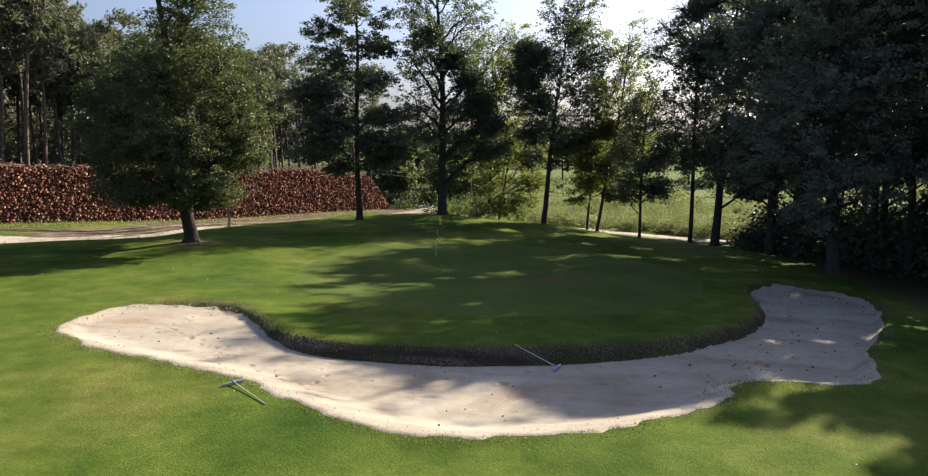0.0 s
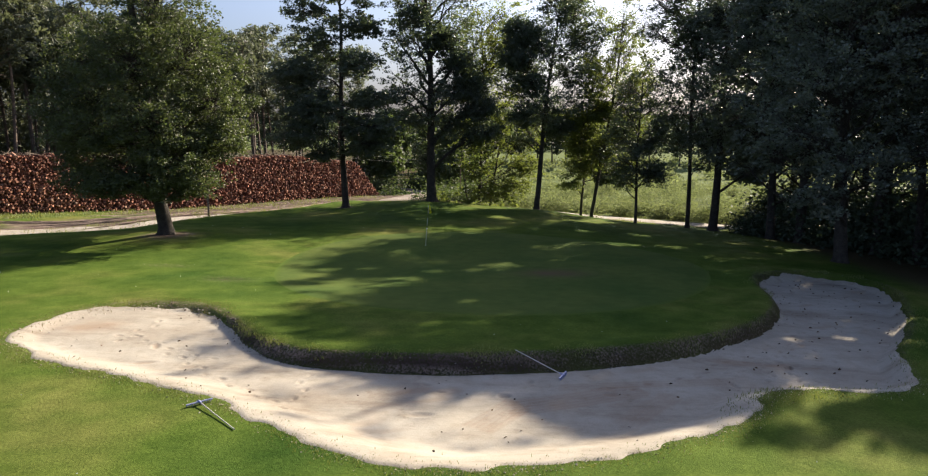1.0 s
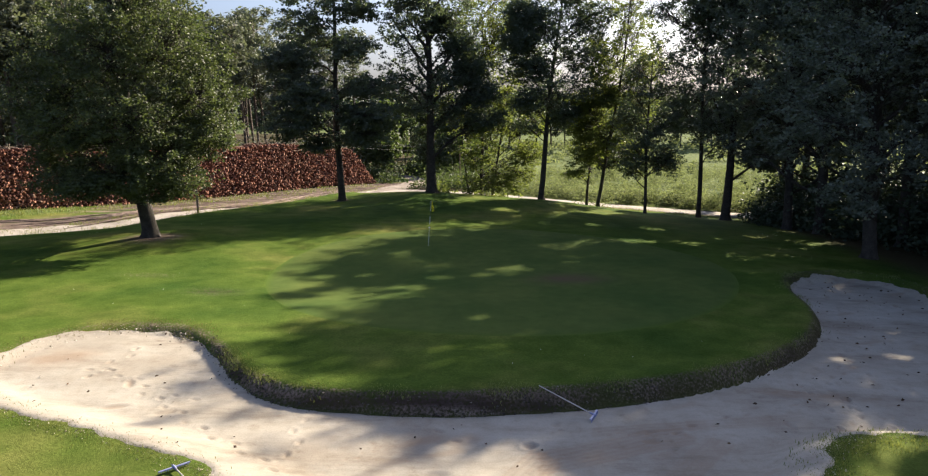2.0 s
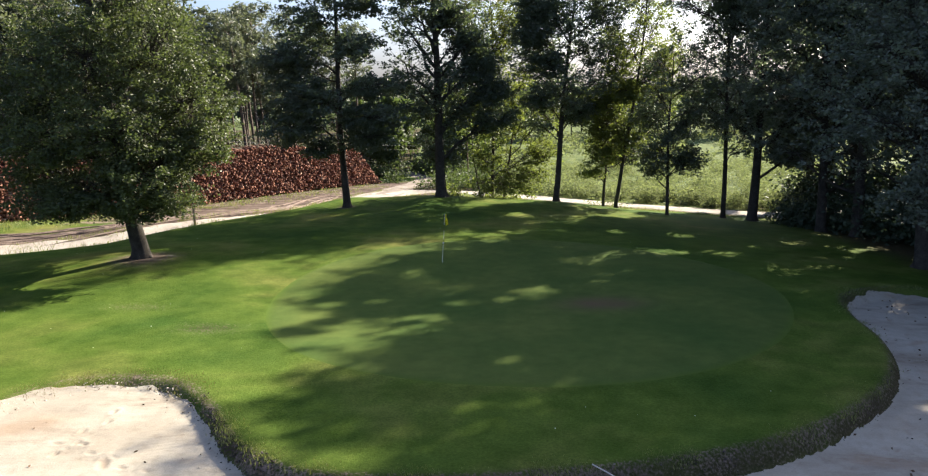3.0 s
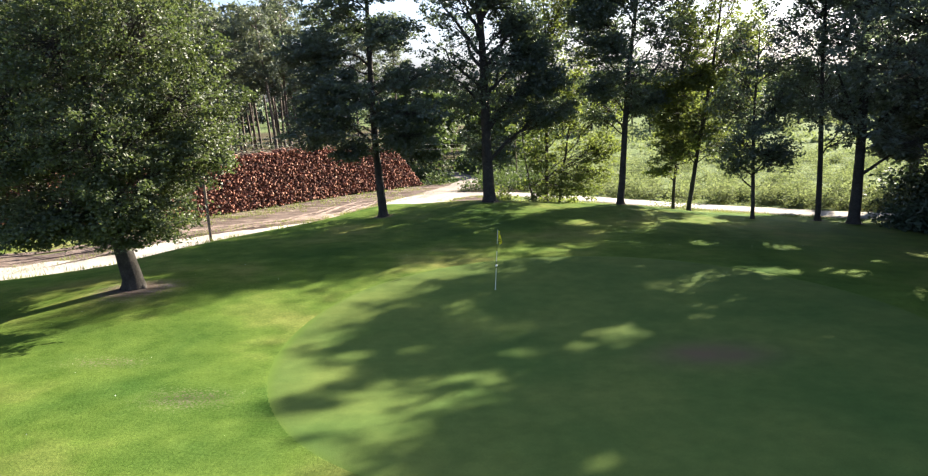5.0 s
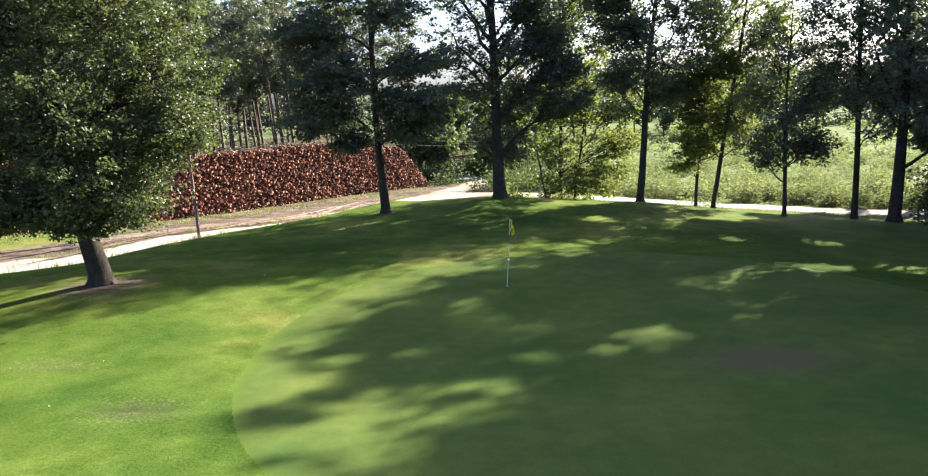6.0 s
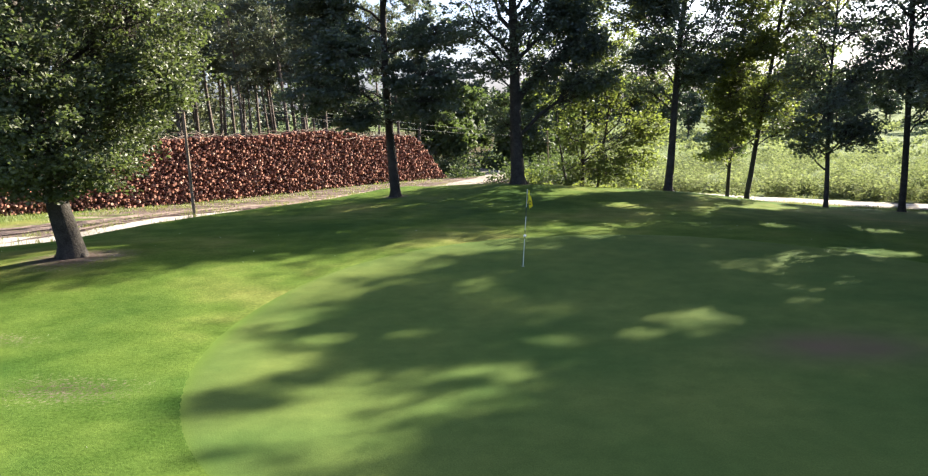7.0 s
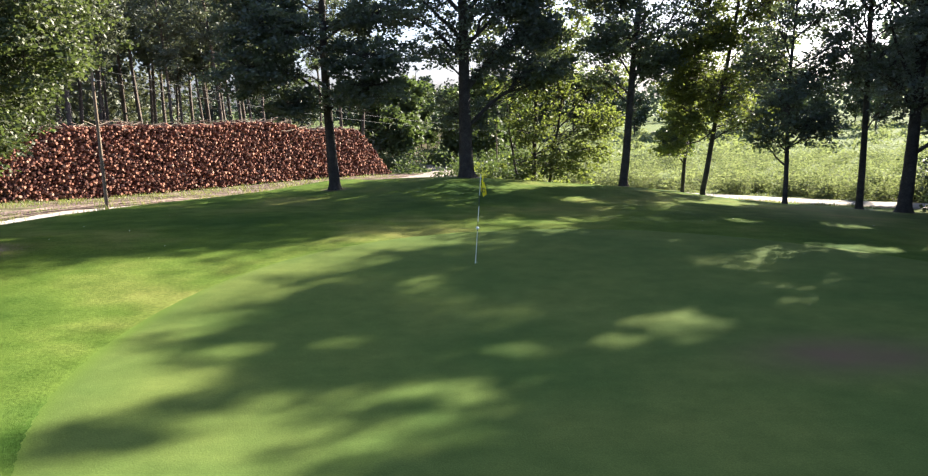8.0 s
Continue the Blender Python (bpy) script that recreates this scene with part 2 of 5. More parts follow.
M_CUP = plain("cup_liner", (0.6, 0.6, 0.58), 0.5)
M_STRAW = leaf_material("dry_grass", (0.080, 0.078, 0.034), (0.210, 0.190, 0.096), (1.3, 1.3, 0.7), 0.7, 0.35, 0.1)
M_LITTER = island_material("dry_leaves", [(0.0, (0.03, 0.018, 0.010)), (0.6, (0.09, 0.05, 0.028)), (1.0, (0.16, 0.11, 0.06))])
M_STICK = noisy("dead_wood", (0.10, 0.075, 0.055), (0.26, 0.20, 0.15), 3, 30, 0.9)

# ---------- shape helpers ----------


def smooth(v):
    v = np.clip(v, 0, 1)
    return v * v * (3 - 2 * v)


def mesh_data(name, verts, faces, material, shade=True):
    """A mesh from arrays; faces all with the same number of corners."""
    verts, faces = np.asarray(verts, np.float32), np.asarray(faces, np.int32)
    n, k = faces.shape
    me = bpy.data.meshes.new(name)
    me.vertices.add(len(verts))
    me.vertices.foreach_set("co", verts.ravel())
    me.loops.add(n * k)
    me.loops.foreach_set("vertex_index", faces.ravel())
    me.polygons.add(n)
    me.polygons.foreach_set("loop_start", np.arange(0, n * k, k, dtype=np.int32))
    me.polygons.foreach_set("use_smooth", np.full(n, shade))
    me.materials.append(material)
    me.update(calc_edges=True)
    return me


def mesh_part(name, verts, faces, material, parent=None, label="", shade=True):
    ob = new(name, mesh_data(name, verts, faces, material, shade))
    if parent is not None:
        ob.parent = parent
    if label:
        ob["label"] = label
    return ob


def part(name, bm, material, parent=None, label=""):
    me = bpy.data.meshes.new(name)
    bm.to_mesh(me)
    bm.free()
    me.materials.append(material)
    ob = new(name, me)
    if parent is not None:
        ob.parent = parent
    if label:
        ob["label"] = label
    return ob


def thing(name, place, label, category, group="", kind=""):
    ob = new(name)
    ob.matrix_basis = pose(*place)
    return tagged(ob, label, category, group, kind)


def tubes(paths, sides=6):
    """Tapered tubes along polylines: paths of (points, radii). Returns verts and quads."""
    vs, fs, base = [], [], 0
    ang = np.linspace(0, 2 * np.pi, sides, endpoint=False)
    for pts, rad in paths:
        pts = np.asarray(pts, float)
        d = np.gradient(pts, axis=0)
        d /= np.linalg.norm(d, axis=1)[:, None] + 1e-9
        ref = np.array([1.0, 0, 0]) if abs(d[0][0]) < 0.8 else np.array([0, 1.0, 0])
        a = np.cross(d, ref)
        a /= np.linalg.norm(a, axis=1)[:, None] + 1e-9
        b = np.cross(d, a)
        ring = pts[:, None] + np.asarray(rad)[:, None, None] * (a[:, None] * np.cos(ang)[None, :, None] + b[:, None] * np.sin(ang)[None, :, None])
        n = len(pts)
        vs.append(ring.reshape(-1, 3))
        i = np.arange(n - 1)[:, None] * sides + np.arange(sides)[None]
        j = np.arange(n - 1)[:, None] * sides + (np.arange(sides)[None] + 1) % sides
        fs.append(np.stack([i, j, j + sides, i + sides], -1).reshape(-1, 4) + base)
        base += n * sides
    return np.concatenate(vs), np.concatenate(fs)


def leaves(centres, length, width, flat=0.4, seed=0, drop=0.0):
    """One kite-shaped leaf at each centre. Returns verts and quads."""
    r = np.random.default_rng(seed)
    n = len(centres)
    u = r.normal(size=(n, 3))
    u[:, 2] = u[:, 2] * flat - drop
    u /= np.linalg.norm(u, axis=1)[:, None]
    w = r.normal(size=(n, 3))
    w -= (w * u).sum(1)[:, None] * u
    w /= np.linalg.norm(w, axis=1)[:, None]
    s = r.uniform(0.6, 1.25, n)[:, None]
    nor = np.cross(u, w)
    L, Wd = u * s * length, w * s * width
    c = np.asarray(centres)
    v = np.stack([c - L * 0.5, c + Wd * 0.5 + nor * s * width * 0.12, c + L * 0.5, c - Wd * 0.5 + nor * s * width * 0.12], 1).reshape(-1, 3)
    f = np.arange(4 * n).reshape(n, 4)
    return v, f


def bend(p, q, r, n=6, sag=0.0, wob=0.12):
    """A slightly crooked line from p to q."""
    p, q = np.asarray(p, float), np.asarray(q, float)
    t = np.linspace(0, 1, n)[:, None]
    L = np.linalg.norm(q - p)
    off = np.cumsum(r.normal(size=(n, 3)) * wob * L / n, axis=0)
    off -= t * off[-1]
    line = p + (q - p) * t + off
    line[:, 2] += sag * L * (4 * t * (1 - t))[:, 0]
    return line


def fill(z0, z1, radius, n, seed, cx=0.0, cy=0.0, lean=(0, 0), share=0.55, flat=0.62):
    """Extra boughs spread unevenly through a crown between two heights."""
    r = np.random.default_rng(seed)
    out = []
    for k in range(n):
        q = (k + r.random()) / n
        z = z0 + (z1 - z0) * q
        wide = radius * (0.55 + 0.6 * math.sin(math.pi * min(1.0, 0.18 + 0.82 * q))) * r.uniform(0.6, 1.1)
        a = k * 2.4 + r.uniform(-0.6, 0.6)
        s = radius * r.uniform(0.38, 0.58)
        out.append((cx + lean[0] * q + math.cos(a) * wide * 0.75, cy + lean[1] * q + math.sin(a) * wide * 0.75, z, s, s, s * flat, share * r.uniform(0.7, 1.3)))
    return out


def tree(name, place, height, lean, girth, blobs, leaf_mat, bark, label, seed, n_leaves=24000, leaf=(0.26, 0.17), spread=0.42, twigs=30, extra_stems=(), category="tree", group="", forks=(), flat=0.62, dense=((0, 1.0),), rise=0.6):
    """A broadleaf tree. blobs: (x, y, z, rx, ry, rz, share) from the trunk's foot. Leaves sit in loose sprays at twig ends."""
    r = np.random.default_rng(seed)
    root = thing(name, place, label, category, group)
    top = np.array([lean[0], lean[1], height])
    zs = np.linspace(0, 1, 12)
    trunk = np.outer(zs, top) + np.c_[0.14 * np.sin(zs * 5 + seed) * zs, 0.14 * np.cos(zs * 4 + seed) * zs, 0 * zs] * height * 0.12
    trunk[0, 2] = -0.4
    rad = girth * (1 - zs) ** 0.75 * 0.86 + 0.03
    rad[0] *= 1.55
    rad[1] *= 1.05
    foot = [trunk[0] * [1, 1, 0] + [0, 0, z] for z in (-0.4, 0.12, 0.45)]
    line = np.concatenate([foot, trunk[1:]])
    radii = np.concatenate([[girth * 1.5, girth * 1.25, girth * 1.04], rad[1:]])
    stems = [(line, radii)]
    for sx, sy, lx, ly, h, g in extra_stems:
        p = bend((sx, sy, -0.3), (sx + lx, sy + ly, h), r, 9, 0, 0.06)
        stems.append((p, np.linspace(g, 0.03, 9)))
    for at, dx, dy, dz, g in forks:
        p = np.array([np.interp(at / height, zs, trunk[:, k]) for k in range(3)])
        stems.append((bend(p, p + [dx, dy, dz], r, 8, -0.05, 0.10), np.linspace(g, 0.03, 8)))
    # buttress roots
    for k in range(5):
        a = k * 1.257 + r.uniform(-0.3, 0.3)
        d = np.array([math.cos(a), math.sin(a), 0])
        stems.append((np.array([d * girth * 0.5 + [0, 0, 0.3], d * girth * 1.0 + [0, 0, 0.06], d * girth * 1.6 + [0, 0, -0.16]]), [girth * 0.40, girth * 0.34, girth * 0.16]))
    v, f = tubes(stems, 10)
    mesh_part("trunk", v, f, bark, root)
    limbs, sprays, pts = [], [], []
    total = sum(b[6] for b in blobs)
    # how full the crown is at each height
    full = np.array(dense, float)
    blobs = [(*b[:6], b[6] * float(np.interp(b[2], full[:, 0], full[:, 1]))) for b in blobs]
    for bx, by, bz, rx, ry, rz, share in blobs:
        c = np.array([bx, by, bz])
        zs0 = np.clip((bz - rise * math.hypot(bx - lean[0] * bz / height, by - lean[1] * bz / height) - 0.3 * rz) / height, 0.12, 0.93)
        start = np.array([np.interp(zs0, zs, trunk[:, k]) for k in range(3)])
        if extra_stems and r.random() < 0.5:
            st = stems[1 + int(r.integers(len(extra_stems)))][0]
            start = st[int(np.argmin(np.abs(st[:, 2] - start[2])))]
        limb = bend(start, c, r, 7, 0.06, 0.22)
        L = np.linalg.norm(c - start)
        limbs.append((limb, np.linspace(max(0.05, girth * 0.34 * min(1, L / 5)), 0.025, 7)))
        nt = max(5, int(3.2 * twigs * share))
        d = r.normal(size=(nt, 3))
        d /= np.linalg.norm(d, axis=1)[:, None]
        ends = c + d * (r.uniform(0.10, 1, nt) ** 0.45)[:, None] * [rx, ry, rz]
        for e in ends:
            at = limb[int(r.integers(2, 7))]
            tw = bend(at, e, r, 4, 0.05, 0.2)
            sprays.append((tw[[0, 2, 3]], (0.020, 0.012, 0.005)))
            # a tight puff of leaves at the twig's end and a few along it
            nl = max(3, int(n_leaves * share / total / nt * r.uniform(0.5, 1.5)))
            q = r.normal(size=(nl, 3))
            q *= (r.random(nl) ** 0.45 / np.linalg.norm(q, axis=1))[:, None]
            size = 1.85 * spread * r.uniform(0.6, 1.4)
            q = q * size * np.array([r.uniform(0.8, 1.3), r.uniform(0.8, 1.3), flat])
            q[:, 2] -= 0.22 * (q[:, 0] ** 2 + q[:, 1] ** 2) / size
            back = r.random(nl)[:, None] ** 3 * 0.6
            pts.append(e + (tw[1] - e) * back + q)
    v, f = tubes(limbs, 5)
    v2, f2 = tubes(sprays, 3)
    v, f = np.concatenate([v, v2]), np.concatenate([f, f2 + len(v)])
    mesh_part("branchwork", v, f, bark, root)["kind"] = "stuff"
    v, f = leaves(np.concatenate(pts), leaf[0], leaf[1], 0.5, seed + 1, 0.15)
    mesh_part("crown", v, f, leaf_mat, root, shade=False)
    return root

# ---------- the lie of the land ----------


def bell(x, y, cx, cy, rx, ry):
    return np.exp(-((x - cx) / rx) ** 2 - ((y - cy) / ry) ** 2)


ROAD = [(-75, 38), (-50, 47), (-34.6, 53.8), (-28.2, 56.9), (-24.0, 59.9), (-20.8, 63.6), (-17.6, 67.6), (-14.4, 72.4), (-11.9, 78.0), (-10.2, 85), (-7.5, 92.5), (-1.5, 94.3), (6.5, 89.8), (12.5, 84.6), (18.2, 79.9), (24.2, 75.2), (30.5, 71.5), (42, 67), (60, 62)]
SPUR = [(-9.2, 88.5), (-7.4, 97), (-5.6, 104), (-5.0, 112), (-9, 122), (-16, 131)]


def open_curve(points, step=0.6):
    p = np.asarray(points, float)
    p = np.concatenate([[2 * p[0] - p[1]], p, [2 * p[-1] - p[-2]]])
    out = []
    for i in range(1, len(p) - 2):
        n = max(2, int(np.linalg.norm(p[i + 1] - p[i]) / step))
        t = np.linspace(0, 1, n, endpoint=False)[:, None]
        a, b, c, d = p[i - 1], p[i], p[i + 1], p[i + 2]
        out.append(0.5 * (2 * b + (c - a) * t + (2 * a - 5 * b + 4 * c - d) * t ** 2 + (3 * b - a - 3 * c + d) * t ** 3))
    return np.concatenate(out)


ROAD_LINE, SPUR_LINE = open_curve(ROAD), open_curve(SPUR)


def track_cut(x, y):
    """The track lies in a shallow cutting below a low lawn crest."""
    x, y = np.broadcast_arrays(x, y)
    out = np.zeros(x.shape)
    m = (x > -40) & (x < -6) & (y > 44) & (y < 84)
    if not np.any(m):
        return out
    px, py = x[m], y[m]
    best = np.full(px.shape, 1e9)
    for ax, ay in ROAD_LINE[60:190:2]:
        best = np.minimum(best, (px - ax) ** 2 + (py - ay) ** 2)
    best = np.sqrt(best)
    fade = smooth((px + 40) / 8) * smooth((-6 - px) / 4) * smooth((84 - py) / 8) * smooth((py - 44) / 6)
    crest = (px + 20.8) * 0.756 - (py - 63.6) * 0.654 > 0
    out[m] = fade * (0.24 * crest * smooth((px + 24) / 4) * np.exp(-((best - 3.8) / 1.5) ** 2) - 0.70 * np.exp(-(best / 2.2) ** 2))
    return out


def lawn_height(x, y):
    """The lawn without its bunker: a plateau that falls to the right and the back, with a mound behind the green."""
    x, y = np.asarray(x, float), np.asarray(y, float)
    u, v = np.clip(x, -45, 45) / 20, (np.clip(y, -10, 95) - 45) / 25
    near = 0.176 - 0.803 * u - 0.732 * v - 0.35 * u * u - 0.191 * u * v - 0.384 * v * v
    near = near + 0.992 * bell(x, y, -3, 71, 9, 6) - 0.53 * bell(x, y, -4, 40, 10, 8) + 0.345 * bell(x, y, 9, 74, 6, 5)
    far = -1.3 - 1.7 * np.tanh((x + 12) / 30) - 0.03 * (np.clip(y, 45, 140) - 65)
    far = far - 0.55 * bell(x, y, -30, 81, 17, 15)
    e = np.sqrt((x / 34) ** 2 + ((y - 40) / 40) ** 2)
    w = smooth((e - 0.85) / 0.3)
    return near * (1 - w) + far * w + track_cut(x, y) - 0.5 * bell(x, y, -28.5, 57.5, 8, 6) + 0.27 * bell(x, y, -17.6, 47.0, 4.5, 4.0)


# the bunker's rim: x, y, width of the bank towards the sand
GREEN_SIDE = [(-14.2, 25, 1.0), (-14.5, 27.3, 0.92), (-13.6, 29.4, 0.88), (-11.9, 30.4, 0.84), (-9.6, 29.9, 0.8), (-8, 28, 0.66), (-6.7, 25.8, 0.5), (-5, 24.2, 0.42), (-2.4, 23.75, 0.4), (0.8, 23.92, 0.4), (4, 24.55, 0.4), (6.8, 25.62, 0.4), (9.5, 27.4, 0.42), (11.9, 29.9, 0.42), (13.5, 33, 0.5), (14.3, 36.5, 0.5), (15.6, 39.6, 0.6), (18.6, 41.6, 0.8)]
LAWN_SIDE = [(21.4, 41.0, 0.9), (21.6, 37.5, 0.8), (18.9, 31.9, 0.7), (16.5, 28.1, 0.7), (14.5, 25.3, 0.8), (13.3, 22.6, 1), (11.6, 21.6, 1.2), (9.3, 21.5, 1.3), (8, 20.8, 1.5), (7.2, 19.6, 1.7), (5.6, 18.3, 2), (3, 17.1, 2.2), (0.4, 16.4, 2.2), (-1.9, 16.8, 2.2), (-4.2, 18.4, 2), (-7.2, 20.7, 1.6), (-9.8, 22, 1.4), (-12.3, 23.3, 1.2)]
RIM = GREEN_SIDE + LAWN_SIDE


def closed_curve(points, per=7):
    p = np.asarray(points, float)
    a, b, c, d = np.roll(p, 1, 0), p, np.roll(p, -1, 0), np.roll(p, -2, 0)
    t = np.linspace(0, 1, per, endpoint=False)[None, :, None]
    q = 0.5 * (2 * b[:, None] + (c - a)[:, None] * t + (2 * a - 5 * b + 4 * c - d)[:, None] * t ** 2 + (3 * b - a - 3 * c + d)[:, None] * t ** 3)
    return q.reshape(-1, p.shape[1])


RIM_LINE = closed_curve(RIM)


def rim_distance(x, y):
    """Signed distance to the bunker's rim (inside: plus) and the bank's width at the nearest place."""
    x, y = np.ravel(x), np.ravel(y)
    dist, wide = np.full(len(x), -99.0), np.ones(len(x))
    near = (x > -19) & (x < 27) & (y > 12) & (y < 46)
    px, py = x[near], y[near]
    best, bw, cross = np.full(len(px), 1e9), np.ones(len(px)), np.zeros(len(px), bool)
    nxt = np.roll(RIM_LINE, -1, 0)
    for (ax, ay, aw), (bx, by, _) in zip(RIM_LINE, nxt):
        ex, ey = bx - ax, by - ay
        k = np.clip(((px - ax) * ex + (py - ay) * ey) / (ex * ex + ey * ey + 1e-12), 0, 1)
        d = (px - ax - k * ex) ** 2 + (py - ay - k * ey) ** 2
        m = d < best
        best[m], bw[m] = d[m], aw
        cross ^= ((ay > py) != (by > py)) & (px < (bx - ax) * (py - ay) / (by - ay + 1e-12) + ax)
    dist[near] = np.sqrt(best) * np.where(cross, 1, -1)
    wide[near] = bw
    return dist, wide


def ragged(x, y, size, seed=0.0):
    """Cheap smooth noise of about unit height."""
    s = np.zeros(np.shape(x))
    for k, (a, b, c) in enumerate(((1.0, 0.37, 0.3), (-0.53, 1.13, 1.7), (1.9, -1.3, 2.9), (-2.3, -2.0, 4.1), (3.7, 1.1, 5.3), (1.4, -4.3, 0.9))):
        s = s + np.sin((a * x + b * y) / size + c + seed + 1.7 * np.sin((b * x - a * y) / size * 0.7 + c)) / (1 + 0.45 * k)
    return s / 2.4


def bank_depth(x, y):
    d, w = rim_distance(x, y)
    x, y = np.ravel(x), np.ravel(y)
    deep = np.clip(0.18 + 0.38 * (x + 12.5) / 15, 0.16, 0.50)
    return deep * smooth(d / w), d, w


def ground_height(x, y):
    z = lawn_height(np.ravel(x), np.ravel(y))
    dep, d, w = bank_depth(x, y)
    steep = np.clip((1.0 - w) / 0.5, 0, 1)
    z = z - dep + 0.09 * steep * np.exp(-((d + 0.35) / 0.6) ** 2)
    return z, d, w


def h_at(x, y):
    return float(ground_height(np.array([x]), np.array([y]))[0][0])


LOG_A, LOG_B = np.array([-44.0, 60.4]), np.array([-10.2, 103.6])   # foot of the log pile's face
LOG_U = (LOG_B - LOG_A) / np.linalg.norm(LOG_B - LOG_A)
LOG_N = np.array([LOG_U[1], -LOG_U[0]])




def line_distance(x, y, line):
    best = np.full(np.shape(x), 1e9)
    for ax, ay in line[::2]:
        best = np.minimum(best, (x - ax) ** 2 + (y - ay) ** 2)
    return np.sqrt(best)


GREEN_C, GREEN_R, GREEN_TURN = (1.9, 41.0), (11.3, 12.4), radians(-12)


def green_reach(x, y):
    """1 on the edge of the putting green, less inside."""
    dx, dy = x - GREEN_C[0], y - GREEN_C[1]
    u = (dx * math.cos(GREEN_TURN) + dy * math.sin(GREEN_TURN)) / GREEN_R[0]
    v = (-dx * math.sin(GREEN_TURN) + dy * math.cos(GREEN_TURN)) / GREEN_R[1]
    return np.hypot(u, v)


def stretch(runs, grow, end_lo, end_hi):
    """Grid lines with a given step over each run, widening beyond both ends."""
    lines = [np.arange(lo, hi - 1e-6, step) for lo, hi, step in runs]
    first, last = runs[0], runs[-1]
    head, s = [first[0]], first[2]
    while head[-1] > end_lo:
        s *= grow
        head.append(head[-1] - s)
    tail, s = [last[1]], last[2]
    while tail[-1] < end_hi:
        s *= grow
        tail.append(tail[-1] + s)
    return np.concatenate([head[:0:-1]] + lines + [tail])


GRID_X = stretch([(-26, -15.6, 0.4), (-15.6, 23.6, 0.16), (23.6, 28.4, 0.4)], 1.09, -2500, 2500)
GRID_Y = stretch([(12.2, 15.4, 0.32), (15.4, 43.4, 0.16), (43.4, 76.4, 0.44)], 1.09, -1500, 3500)


def build_ground():
    xs, ys = GRID_X, GRID_Y
    X, Y = np.meshgrid(xs, ys)
    x, y = X.ravel(), Y.ravel()
    z, d, w = ground_height(x, y)
    # under the sand the ground lies lower
    z = z - 0.06 * smooth((d - 0.25) / 0.4)
    z = z + 0.02 * ragged(x, y, 2.3) * (d < -0.3) * smooth((green_reach(x, y) - 1.0) / 0.2)
    z = z - 0.06 * smooth((0.985 - green_reach(x, y)) / 0.04)
    far = smooth((np.hypot(x, y - 50) - 60) / 60)
    z = z + far * 0.25 * ragged(x, y, 9.0)
    n, m = len(ys), len(xs)
    i = (np.arange(n - 1)[:, None] * m + np.arange(m - 1)[None]).ravel()
    ob = mesh_part("ground", np.c_[x, y, z], np.c_[i, i + 1, i + m + 1, i + m], M_GROUND)
    # cover: red bare soil, green open field, blue leaf litter and painted shade
    steep = np.clip((1.0 - w) / 0.5, 0, 1)
    rough = np.clip(0.42 + 0.5 * bell(x, y, -2.5, 24.5, 4.5, 3) + 0.25 * bell(x, y, -10, 29.5, 5, 3), 0, 1)
    soil = 0.8 * rough * steep * np.exp(-((d - 0.28) / 0.22) ** 2) * (0.75 + 0.35 * ragged(x, y, 1.3)) + 0.35 * np.exp(-((d - 0.0) / 0.22) ** 2)
    # dark soil of the steep bank, with its shade painted in as well
    lip_soil_shade = np.clip(0.2 * (x + 10), 0.0, 1.0) * steep * np.exp(-((d - 0.26) / 0.26) ** 2) * (0.95 + 0.3 * ragged(x, y, 0.9, 2.0))
    soil = soil + 0.25 * steep * np.exp(-((d + 0.3) / 0.5) ** 2) * bell(x, y, -10, 30, 5, 3)
    soil = soil + 0.62 * np.exp(-((d - 0.62) / 0.3) ** 2) * bell(x, y, -10.4, 30, 3.2, 2.2) * (0.75 + 0.5 * ragged(x, y, 0.5))
    rd = line_distance(x, y, ROAD_LINE)
    s_log = (x - LOG_A[0]) * LOG_N[0] + (y - LOG_A[1]) * LOG_N[1]
    a_log = (x - LOG_A[0]) * LOG_U[0] + (y - LOG_A[1]) * LOG_U[1]
    inner = 4.5 - 5.2 * smooth((a_log - 9) / 9)
    yard = smooth((a_log + 6) / 8) * (1 - smooth((a_log - 56) / 6)) * smooth((s_log - inner) / 1.5) * (1 - smooth((s_log - 16.0 + 0.12 * np.maximum(0, a_log - 25)) / 2.5)) * (1 - smooth((y - 106) / 4))
    lawn_side = (x + 20.8) * 0.756 - (y - 63.6) * 0.654
    yard = yard * (1 - smooth((lawn_side - 1.0 + (rd < 1.6)) / 1.5))
    grassy = smooth((22 - a_log) / 8) * smooth((10.5 - s_log) / 3)
    yard = yard * (1 - 0.85 * grassy * (0.8 + 0.5 * ragged(x, y, 1.6)))
    soil = np.maximum(soil, np.clip(yard * (1.0 + 0.35 * ragged(x, y, 2.0)), 0, 1))
    soil = np.maximum(soil, 0.55 * (1 - smooth((rd - 1.8) / 0.7)))
    for tx, ty, tr in TRUNK_FEET:
        soil = np.maximum(soil, 0.70 * np.exp(-((x - tx) ** 2 + (y - ty) ** 2) / (tr * tr)))
    soil = np.maximum(soil, 0.42 * bell(x, y, -10.5, 35.5, 2.2, 1.2) + 0.38 * bell(x, y, -14.5, 38.5, 2.5, 1.0))
    field = smooth((y - 84 + 0.42 * x) / 5) * smooth((x + 6) / 6)
    field = np.maximum(field, smooth((y - 108) / 8))
    field = np.maximum(field, 0.6 * smooth((4.5 - s_log) / 2) * (a_log > -30) * (x < -8) * (0.04 + 0.96 * smooth((18 - a_log) / 8)))
